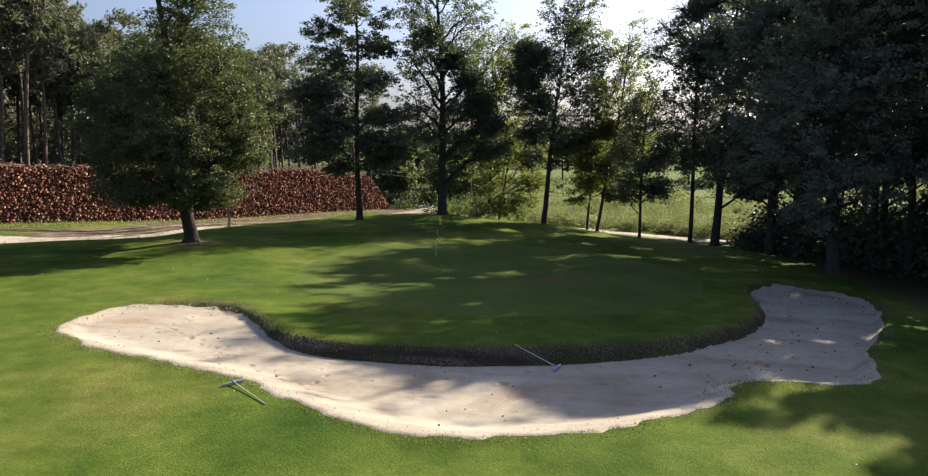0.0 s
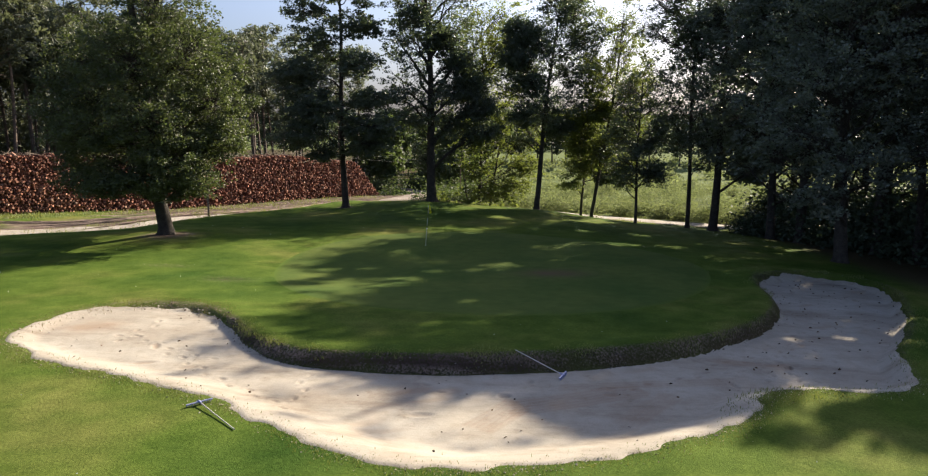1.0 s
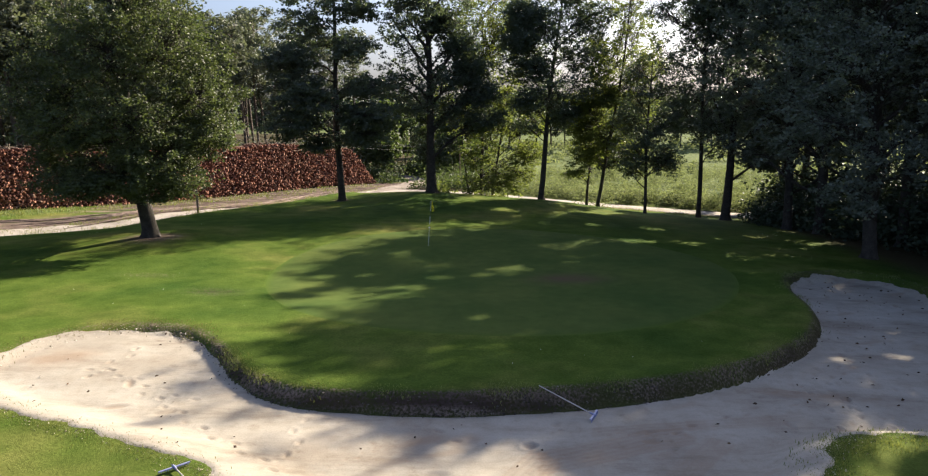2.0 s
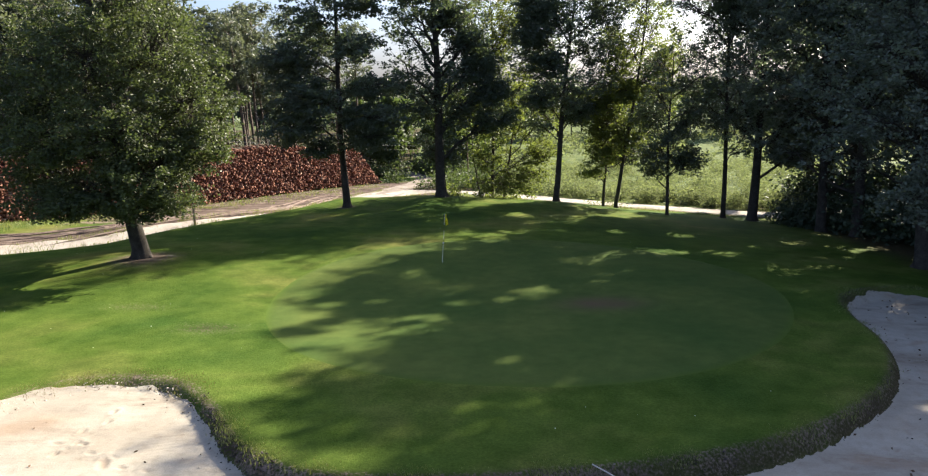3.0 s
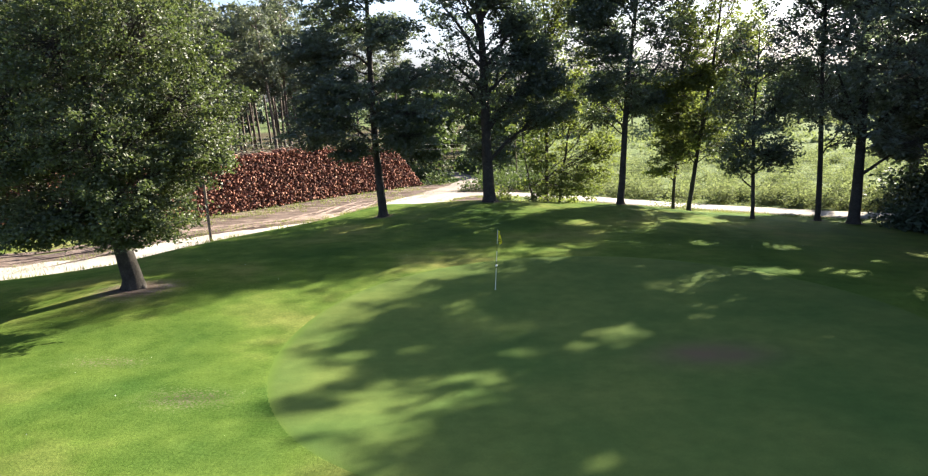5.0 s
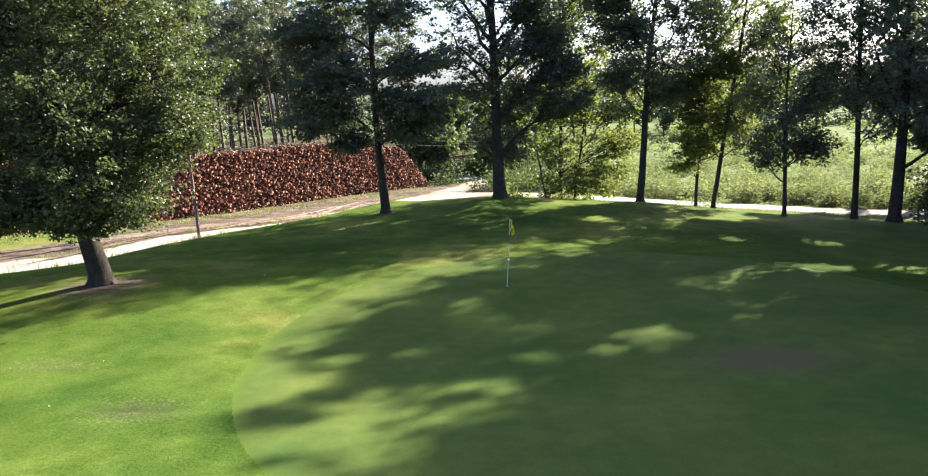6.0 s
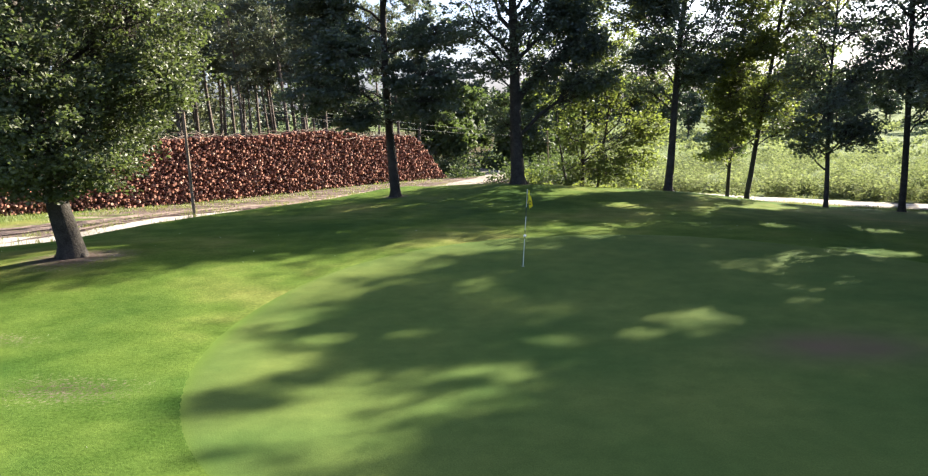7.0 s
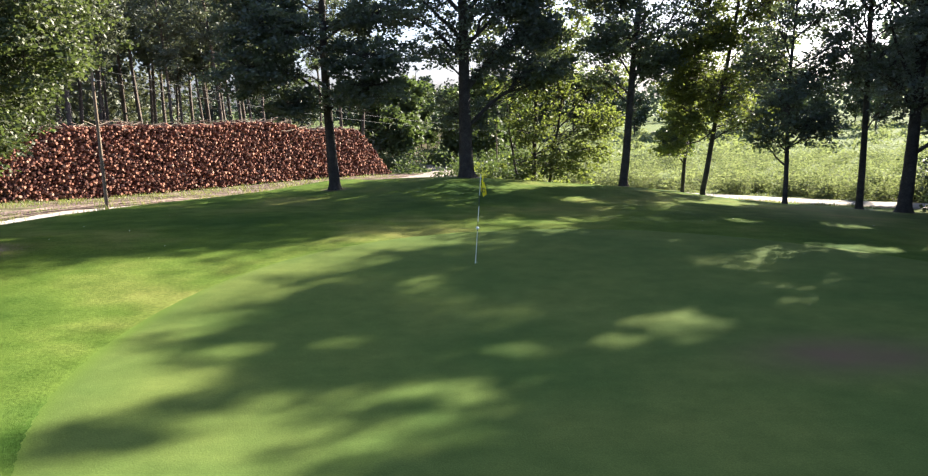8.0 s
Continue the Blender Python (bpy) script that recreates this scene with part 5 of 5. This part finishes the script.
a = mid_tree(-3.0, 121, 9.5, M_YOUNG, 201, "light green young tree beside the dirt track")
b = mid_tree(25, 122, 7.0, M_YOUNG, 202, "light green bushy tree at the field's edge")
c = mid_tree(36, 196, 12.0, M_FAR_SHADE, 203, "broad dark tree across the field", n=2200)
rm = np.random.default_rng(14)
for k in range(20):
    x, y = rm.uniform(-14, 8), rm.uniform(118, 170)
    o = copy_thing((a, b)[k % 2], pose(x, y, float(lawn_height(x, y)) - 0.1, 0, 0, float(rm.uniform(0, 360))))
    s = float(rm.uniform(0.8, 1.25))
    o.scale = (s, s, s)
for k in range(46):
    x, y = -62 + 4.6 * k + rm.uniform(-2, 2), rm.uniform(196, 236)
    o = copy_thing(c, pose(x, y, float(lawn_height(x, y)) - 0.1, 0, 0, float(rm.uniform(0, 360))))
    s = float(rm.uniform(1.05, 1.5))
    o.scale = (s, s, s)


def far_woods():
    r = np.random.default_rng(88)
    pts = []
    for k in range(900):
        a = r.uniform(-1.35, 1.35)
        d = r.uniform(270, 420)
        x, y = math.sin(a) * d, 30 + math.cos(a) * d
        top = r.uniform(11, 17)
        n = 46
        p = r.normal(size=(n, 3)) * [2.2, 2.2, 1]
        p[:, 2] = r.random(n) ** 0.8 * top
        p[:, :2] *= (1.15 - p[:, 2] / top)[:, None] + 0.15
        pts.append(p + [x, y, float(lawn_height(x, y))])
    v, f = leaves(np.concatenate(pts), 2.0, 1.4, 0.7, 89)
    stuff("far_woods", v, f, M_FAR_SHADE, "distant belt of woodland along the horizon", "woods")


far_woods()


def pine_belt():
    """The deeper pine wood behind the stack: trunks lost in loose dark foliage."""
    r = np.random.default_rng(91)
    pts = []
    for k in range(520):
        q = LOG_A + LOG_U * r.uniform(-70, 62) - LOG_N * r.uniform(44, 84)
        if q[0] > -18 or (q[0] > -26 and q[1] < 128):
            continue
        top = r.uniform(12, 20)
        n = 130
        p = r.normal(size=(n, 3)) * [1.8, 1.8, 1]
        p[:, 2] = r.random(n) * top
        pts.append(p + [q[0], q[1], float(lawn_height(q[0], q[1]))])
    v, f = leaves(np.concatenate(pts), 1.0, 0.55, 0.8, 92)
    stuff("deep_pine_wood", v, f, M_SCRUB, "dense grey-green pine wood behind the log stack", "woods")


pine_belt()

# ---------- things on the course ----------


def flagstick():
    x, y = -1.83, 47.0
    z = float(lawn_height(x, y)) + 0.012
    root = thing("flagstick", (x, y, z, 0, 5.2, 0), "thin golf flagstick with a drooping yellow flag in its hole", "golf flag")
    root.scale = (1.2, 1.2, 1.2)
    bands = [(-0.1, 0.78, M_WHITE), (0.78, 1.02, M_BLACK), (1.02, 1.40, M_WHITE), (1.40, 1.66, M_BLACK), (1.66, 2.16, M_WHITE)]
    for lo, hi, mt in bands:
        v, f = tubes([(np.array([[0, 0, lo], [0, 0, (lo + hi) / 2], [0, 0, hi]]), [0.0075] * 3)], 8)
        mesh_part("stick_band", v, f, mt, root)
    bm = bmesh.new()
    bmesh.ops.create_uvsphere(bm, u_segments=16, v_segments=10, radius=0.042)
    for w in bm.verts:
        w.co.z = w.co.z * 0.9 + 0.86
    for fc in bm.faces:
        fc.smooth = True
    part("marker_ball", bm, M_WHITE, root, "small white ball on the stick")
    # hanging cloth with folds
    nu, nv = 16, 12
    U, V = np.meshgrid(np.linspace(0, 1, nu), np.linspace(0, 1, nv))
    drop = U * (0.34 + 0.10 * V)
    cx = 0.012 + 0.13 * np.sin(U * 2.2) * (0.45 + 0.55 * V) + 0.035 * np.sin(U * 9 + V * 3)
    cy = 0.05 * np.sin(U * 7 + V * 4) + 0.03 * np.sin(V * 9)
    cz = 2.14 - 0.34 * V * (1 - 0.25 * U) - drop * 0.62
    i = (np.arange(nv - 1)[:, None] * nu + np.arange(nu - 1)[None]).ravel()
    fl = mesh_part("flag", np.c_[cx.ravel(), cy.ravel(), cz.ravel()], np.c_[i, i + 1, i + nu + 1, i + nu], M_FLAG, root, "folded yellow cloth flag")
    sol = fl.modifiers.new("thick", "SOLIDIFY")
    sol.thickness = 0.004
    # dark printed mark on the cloth, only partly seen
    w = [(0.085 + 0.035 * math.cos(a), -0.075, 1.80 + 0.05 * math.sin(a)) for a in np.linspace(0.5, 5.6, 9)]
    v, f = tubes([(np.array(w), [0.011] * 9)], 5)
    mesh_part("printed_mark", v, f, M_BLACK, fl)
    # the cup
    v, f = tubes([(np.array([[x, y, z - 0.1], [x, y, z - 0.03], [x, y, z + 0.004]]), [0.054] * 3)], 20)
    cup = mesh_part("hole_cup", v, f, M_CUP)
    tagged(cup, "white plastic hole cup sunk into the green", "golf hole")


def rake(head, tail, name_label):
    """A bunker rake: a toothed bar with a long handle, lying on the ground from head to tail."""
    head, tail = Vector(head), Vector(tail)
    d = (tail - head).normalized()
    side = d.cross(Vector((0, 0, 1))).normalized()
    up = side.cross(d).normalized()
    m = Matrix((side, d, up)).transposed().to_4x4()
    m.translation = head
    root = new("bunker_rake")
    root.matrix_basis = m
    tagged(root, name_label, "rake", "bunker rakes")
    L = (tail - head).length
    v, f = tubes([(np.array([[0, 0.02, 0.05], [0, L * 0.5, 0.035], [0, L, 0.02]]), [0.015, 0.0135, 0.0135])], 8)
    mesh_part("handle", v, f, M_HANDLE, root, "long grey tube handle")
    bm = bmesh.new()
    bmesh.ops.create_cube(bm, size=1.0, matrix=Matrix.Diagonal((0.66, 0.045, 0.035, 1)))
    bmesh.ops.bevel(bm, geom=bm.edges[:], offset=0.009, segments=2, affect="EDGES")
    for w in bm.verts:
        w.co.z += 0.05 
        w.co.y += 0.06 * (w.co.x / 0.33) ** 2 * 0.5
    part("head_bar", bm, M_RAKE, root, "blue-grey moulded plastic bar")
    for k in range(13):
        x = -0.30 + 0.05 * k
        v, f = tubes([(np.array([[x, 0, 0.05], [x, -0.015, 0.0], [x, -0.03, -0.045]]), [0.012, 0.010, 0.005])], 6)
        mesh_part("tooth", v, f, M_RAKE, root)
    v, f = tubes([(np.array([[0, -0.03, 0.055], [0, 0.05, 0.06], [0, 0.14, 0.05]]), [0.032, 0.03, 0.024])], 8)
    mesh_part("socket", v, f, M_RAKE, root)


flagstick()
rake((-6.42, 19.72, h_at(-6.42, 19.72) + 0.03), (-5.12, 18.2, h_at(-5.12, 18.2) + 0.02), "bunker rake with blue-grey head lying on the grass edge")
rake((3.06, 23.3, h_at(3.06, 23.3) + 0.07), (1.70, 23.98, h_at(1.70, 23.98) + 0.12), "bunker rake lying on sand against the turf bank")


def utility_pole():
    x, y = -19.75, 61.5
    z = h_at(x, y)
    root = thing("utility_pole", (x, y, z), "short weathered wooden pole carrying two thin wires", "pole")
    v, f = tubes([(np.array([[0, 0, -0.4], [0.01, 0, 2.4], [0.03, 0, 5.0], [0.05, 0, 7.5]]), [0.09, 0.085, 0.075, 0.065])], 10)
    mesh_part("shaft", v, f, M_POLE, root)
    bm = bmesh.new()
    bmesh.ops.create_cone(bm, cap_ends=True, segments=10, radius1=0.07, radius2=0.01, depth=0.06, matrix=Matrix.Translation((0.05, 0, 7.53)))
    part("cap", bm, M_POLE, root)
    for lift in (6.95, 6.45):
        bm = bmesh.new()
        bmesh.ops.create_cone(bm, cap_ends=True, segments=8, radius1=0.035, radius2=0.02, depth=0.12, matrix=Matrix.Translation((0.14, -0.02, lift)))
        part("insulator", bm, M_WHITE, root)
    x2, y2 = 1.0, 104.0
    z2 = float(lawn_height(x2, y2))
    other = thing("utility_pole", (x2, y2, z2), "weathered wooden pole half hidden among shrubs", "pole")
    v, f = tubes([(np.array([[0, 0, -0.4], [0, 0, 2.6], [0, 0, 5.4]]), [0.09, 0.08, 0.07])], 10)
    mesh_part("shaft", v, f, M_POLE, other)
    for lift, end in ((6.95, 5.1), (6.45, 4.7)):
        p, q = np.array([x + 0.14, y - 0.02, z + lift]), np.array([x2, y2, z2 + end])
        t = np.linspace(0, 1, 24)[:, None]
        line = p + (q - p) * t
        line[:, 2] -= 0.5 * (4 * t * (1 - t))[:, 0]
        v, f = tubes([(line, [0.007] * 24)], 5)
        w = mesh_part("overhead_wire", v, f, M_WIRE)
        tagged(w, "thin pale overhead wire strung between poles", "wire", "overhead wires")


utility_pole()


def blades(spots, height, width, per, seed, name, label, mat_=M_TUFT, spread_=0.16):
    """Tufts of grass blades in one mesh."""
    r = np.random.default_rng(seed)
    s = np.asarray(spots, float)
    n = len(s) * per
    c = np.repeat(s, per, 0)
    base = c[:, :3] + np.c_[r.normal(0, spread_, (n, 2)), np.zeros(n)]
    hh = height * c[:, 3] * r.uniform(0.5, 1.2, n)
    a = r.uniform(0, 6.283, n)
    lean = r.normal(0, 0.45, (n, 2)) * hh[:, None]
    wv = np.c_[np.cos(a), np.sin(a), np.zeros(n)] * width * 0.5
    mid = base + np.c_[lean * 0.35, hh * 0.6]
    tip = base + np.c_[lean, hh]
    v = np.stack([base - wv - [0, 0, 0.03], base + wv - [0, 0, 0.03], mid + wv * 0.7, tip, mid - wv * 0.7], 1).reshape(-1, 3)
    k = np.arange(n)[:, None] * 5
    f = np.concatenate([k + [0, 1, 2], k + [0, 2, 4], k + [4, 2, 3]])
    return stuff(name, v, f, mat_, label, "grass")


def rim_tufts():
    r = np.random.default_rng(33)
    out = []
    for k in range(2900):
        i = int(r.integers(len(RIM_LINE)))
        px, py, w = RIM_LINE[i]
        d = r.normal(0.14, 0.16) if w > 0.95 else r.normal(0.06, 0.14)
        qx, qy, _ = RIM_LINE[(i + 1) % len(RIM_LINE)]
        t = r.random()
        nx, ny = -(qy - py), qx - px
        L = math.hypot(nx, ny) + 1e-9
        x, y = px + (qx - px) * t + nx / L * d, py + (qy - py) * t + ny / L * d
        if w < 0.95 and x < -8.5:
            # dry grass hanging over the sunny bank
            e = float(r.uniform(-0.5, 0.55))
            x, y = x - nx / L * (e + d), y - ny / L * (e + d)
        elif w < 0.95 and float(ragged(x, y, 0.55, 1.0)) < 0.12:
            continue
        out.append((x, y, 0.0, float(r.uniform(0.4, 1.2)) * (0.7 if w < 0.95 else 0.5)))
    out = np.array(out)
    out[:, 2] = ground_height(out[:, 0], out[:, 1])[0]
    dry = (out[:, 0] < -8.0) & (out[:, 1] > 25.5)
    blades(out[~dry], 0.10, 0.014, 9, 34, "bunker_fringe_grass", "longer ragged grass fringing the bunker's rim")
    blades(out[dry][::2], 0.09, 0.014, 8, 39, "dry_bank_grass", "dry straw-coloured grass on the bunker's sunny bank", M_STRAW)


rim_tufts()


def clods(n, seed, keep, offset, size, mat_, name, label):
    """Small angular lumps strewn along a stretch of the bunker's rim, half sunk."""
    r = np.random.default_rng(seed)
    i = r.integers(len(RIM_LINE), size=n * 4)
    p, q = RIM_LINE[i], RIM_LINE[(i + 1) % len(RIM_LINE)]
    i = keep(p[:, 0], p[:, 1], p[:, 2])
    p, q = p[i][:n], q[i][:n]
    t = r.random(len(p))[:, None]
    nrm = np.c_[-(q - p)[:, 1], (q - p)[:, 0]]
    nrm /= np.linalg.norm(nrm, axis=1)[:, None] + 1e-9
    xy = p[:, :2] + (q - p)[:, :2] * t + nrm * r.normal(offset[0], offset[1], len(p))[:, None]
    z = ground_height(xy[:, 0], xy[:, 1])[0]
    s = size * r.uniform(0.4, 1.5, len(p)) ** 1.5
    unit = np.array([[1, 0, 0], [0, 1, 0], [-1, 0, 0], [0, -1, 0], [0, 0, 0.8], [0, 0, -0.8]])
    v = unit[None] * r.uniform(0.55, 1.3, (len(p), 6, 1)) * s[:, None, None]
    v = v + r.normal(size=(len(p), 6, 3)) * 0.25 * s[:, None, None] + np.c_[xy, z + 0.015][:, None]
    f = np.array([[0, 1, 4], [1, 2, 4], [2, 3, 4], [3, 0, 4], [1, 0, 5], [2, 1, 5], [3, 2, 5], [0, 3, 5]])
    f = (np.arange(len(p))[:, None, None] * 6 + f[None]).reshape(-1, 3)
    return stuff(name, v.reshape(-1, 3), f, mat_, label, "rubble")


M_CLOD = island_material("earth_clods", [(0.0, (0.035, 0.028, 0.022)), (0.6, (0.075, 0.063, 0.052)), (1.0, (0.17, 0.145, 0.12))])
M_CRUMB = island_material("sand_crumbs", [(0.0, (0.10, 0.085, 0.05)), (0.45, (0.38, 0.32, 0.24)), (1.0, (0.66, 0.59, 0.49))])
clods(500, 54, lambda x, y, w: (w < 0.95) & (x < -8.0) & (y > 26), (-0.55, 0.2), 0.02, M_CRUMB, "dry_bank_crumbs", "dry crumbled earth and stones on the bunker's sunny bank")
clods(800, 55, lambda x, y, w: (w < 0.95) & (x < -8.0) & (y > 26), (-0.66, 0.16), 0.02, M_CRUMB, "bank_gravel", "pale grit and small stones on the bunker's bank")
# inside of the rim lies to the right of its direction
clods(1000, 51, lambda x, y, w: (w < 0.95) & (x < 5) & (x > -8.5) & (y > 23), (-0.28, 0.14), 0.024, M_CLOD, "bank_rubble", "crumbling grey-brown earth and stones of the bunker's bank")
clods(220, 52, lambda x, y, w: (w < 0.95) & (x > 5), (-0.28, 0.12), 0.018, M_CLOD, "bank_clods", "dark earth clods along the turf bank")
clods(3600, 53, lambda x, y, w: w >= 0.95, (-0.12, 0.28), 0.012, M_CRUMB, "sand_crumbs", "sand crumbs spilt over the grass at the bunker's edge")
rt = np.random.default_rng(35)
verge = []
for k in range(700):
    i = int(rt.integers(30, len(ROAD_LINE) - 30))
    p, q = ROAD_LINE[i], ROAD_LINE[i + 1]
    nrm = np.array([-(q - p)[1], (q - p)[0]])
    nrm /= np.linalg.norm(nrm)
    w = p + nrm * rt.uniform(2.0, 3.6)
    verge.append((w[0], w[1], h_at(w[0], w[1]), float(rt.uniform(0.5, 1.4))))
for k in range(420):
    i = int(rt.integers(60, len(ROAD_LINE) - 60))
    p, q = ROAD_LINE[i], ROAD_LINE[i + 1]
    nrm = np.array([-(q - p)[1], (q - p)[0]])
    nrm /= np.linalg.norm(nrm)
    w = p - nrm * rt.uniform(2.3, 3.2)
    verge.append((w[0], w[1], h_at(w[0], w[1]), float(rt.uniform(0.4, 1.7))))
for k in range(800):
    s, o = 2 + 50 * rt.random() ** 2.2, rt.uniform(0.3, 3.6) * (1.0 if rt.random() < 0.7 else 1.6)
    w = LOG_A + LOG_U * s + LOG_N * o
    verge.append((w[0], w[1], h_at(w[0], w[1]), float(rt.uniform(0.6, 1.6))))
blades(verge, 0.20, 0.03, 10, 36, "verge_grass", "rough long grass along the track and the log pile", M_TUFT, 0.25)

# churned earth with wheel ruts between the track and the log pile
def wheel_ruts():
    r = np.random.default_rng(41)
    d = np.gradient(ROAD_LINE, axis=0)
    d /= np.linalg.norm(d, axis=1)[:, None]
    side = np.c_[-d[:, 1], d[:, 0]]
    paths, lumps = [], []
    for off in (2.5, 3.1, 3.9, 4.5, 5.4, 6.0, 7.0, 7.7):
        for _ in range(5):
            i0, n = int(r.integers(62, 128)), int(r.integers(10, 26))
            k = np.arange(i0, i0 + n)
            wob = off + 0.18 * np.sin(k * 0.35 + r.uniform(0, 6)) + r.normal(0, 0.04, n)
            p = ROAD_LINE[k] + side[k] * wob[:, None]
            rad = r.uniform(0.07, 0.15) * np.sin(np.linspace(0.2, 2.94, n)) * r.uniform(0.6, 1.3, n)
            paths.append((np.c_[p, ground_height(p[:, 0], p[:, 1])[0] + 0.02], rad))
    v, f = tubes(paths, 6)
    stuff("wheel_ruts", v, f, M_EARTH, "ridges of brown earth thrown up by wheels beside the track", "wheel ruts")


M_EARTH = noisy("churned_earth", (0.110, 0.078, 0.062), (0.215, 0.158, 0.130), 1.4, 14, 0.95, 0.9, 0.04)
wheel_ruts()

# fallen leaves and bits of turf on the sand and the lawn
rl = np.random.default_rng(37)
spots = []
while len(spots) < 190:
    x, y = rl.uniform(-13, 22), rl.uniform(17, 41)
    d, w = rim_distance(np.array([x]), np.array([y]))
    # thicker again at the left, where leaves stand in for dotted footprints
    if d[0] > 0.35 and rl.random() < (1.0 if x > 9 else (0.4 if x < -5 else 0.15)):
        spots.append((x, y, h_at(x, y) + 0.05))
v, f = leaves(np.array(spots), 0.11, 0.065, 0.15, 38)
stuff("fallen_leaves", v, f, M_LITTER, "scattered dry brown leaves lying on the sand, some standing in for footprints", "leaves")

# small white daisies dotted over the lawn
spots = []
while len(spots) < 80:
    x, y = rl.uniform(-24, 16), rl.uniform(13, 58)
    d = float(rim_distance(np.array([x]), np.array([y]))[0][0])
    if d < -1.5 and float(green_reach(np.array([x]), np.array([y]))[0]) > 1.05:
        spots.append((x, y, h_at(x, y) + 0.035))
v, f = leaves(np.array(spots), 0.034, 0.03, 0.1, 40)
stuff("daisies", v, f, M_WHITE, "tiny white daisies scattered over the mown lawn", "flowers")

# rough tussocks where the lawn noses into the bunker
rg = np.random.default_rng(61)
nose = []
while len(nose) < 110:
    x, y = 8.3 + rg.normal(0, 1.1), 21.0 + rg.normal(0, 0.5)
    d = float(rim_distance(np.array([x]), np.array([y]))[0][0])
    if -0.9 < d < 0.7:
        nose.append((x, y, h_at(x, y), float(rg.uniform(0.5, 1.3))))
blades(nose, 0.07, 0.016, 9, 62, "bunker_nose_grass", "rough dark tussocks where the lawn juts into the sand", M_TUFT, 0.12)

# a heap of cut branches under the woodland edge
heap = thing("branch_heap", (34.5, 55.0, h_at(34.5, 55.0)), "heap of pale cut branches lying under the trees", "branch heap")
for k in range(40):
    p = rl.normal(size=3) * [1.6, 1.0, 0.15] + [0, 0, 0.25]
    d = rl.normal(size=3) * [1.0, 0.6, 0.12]
    v, f = tubes([(bend(p, p + d * 1.4, rl, 4), np.linspace(0.06, 0.02, 4))], 6)
    mesh_part("branch", v, f, M_STICK, heap)

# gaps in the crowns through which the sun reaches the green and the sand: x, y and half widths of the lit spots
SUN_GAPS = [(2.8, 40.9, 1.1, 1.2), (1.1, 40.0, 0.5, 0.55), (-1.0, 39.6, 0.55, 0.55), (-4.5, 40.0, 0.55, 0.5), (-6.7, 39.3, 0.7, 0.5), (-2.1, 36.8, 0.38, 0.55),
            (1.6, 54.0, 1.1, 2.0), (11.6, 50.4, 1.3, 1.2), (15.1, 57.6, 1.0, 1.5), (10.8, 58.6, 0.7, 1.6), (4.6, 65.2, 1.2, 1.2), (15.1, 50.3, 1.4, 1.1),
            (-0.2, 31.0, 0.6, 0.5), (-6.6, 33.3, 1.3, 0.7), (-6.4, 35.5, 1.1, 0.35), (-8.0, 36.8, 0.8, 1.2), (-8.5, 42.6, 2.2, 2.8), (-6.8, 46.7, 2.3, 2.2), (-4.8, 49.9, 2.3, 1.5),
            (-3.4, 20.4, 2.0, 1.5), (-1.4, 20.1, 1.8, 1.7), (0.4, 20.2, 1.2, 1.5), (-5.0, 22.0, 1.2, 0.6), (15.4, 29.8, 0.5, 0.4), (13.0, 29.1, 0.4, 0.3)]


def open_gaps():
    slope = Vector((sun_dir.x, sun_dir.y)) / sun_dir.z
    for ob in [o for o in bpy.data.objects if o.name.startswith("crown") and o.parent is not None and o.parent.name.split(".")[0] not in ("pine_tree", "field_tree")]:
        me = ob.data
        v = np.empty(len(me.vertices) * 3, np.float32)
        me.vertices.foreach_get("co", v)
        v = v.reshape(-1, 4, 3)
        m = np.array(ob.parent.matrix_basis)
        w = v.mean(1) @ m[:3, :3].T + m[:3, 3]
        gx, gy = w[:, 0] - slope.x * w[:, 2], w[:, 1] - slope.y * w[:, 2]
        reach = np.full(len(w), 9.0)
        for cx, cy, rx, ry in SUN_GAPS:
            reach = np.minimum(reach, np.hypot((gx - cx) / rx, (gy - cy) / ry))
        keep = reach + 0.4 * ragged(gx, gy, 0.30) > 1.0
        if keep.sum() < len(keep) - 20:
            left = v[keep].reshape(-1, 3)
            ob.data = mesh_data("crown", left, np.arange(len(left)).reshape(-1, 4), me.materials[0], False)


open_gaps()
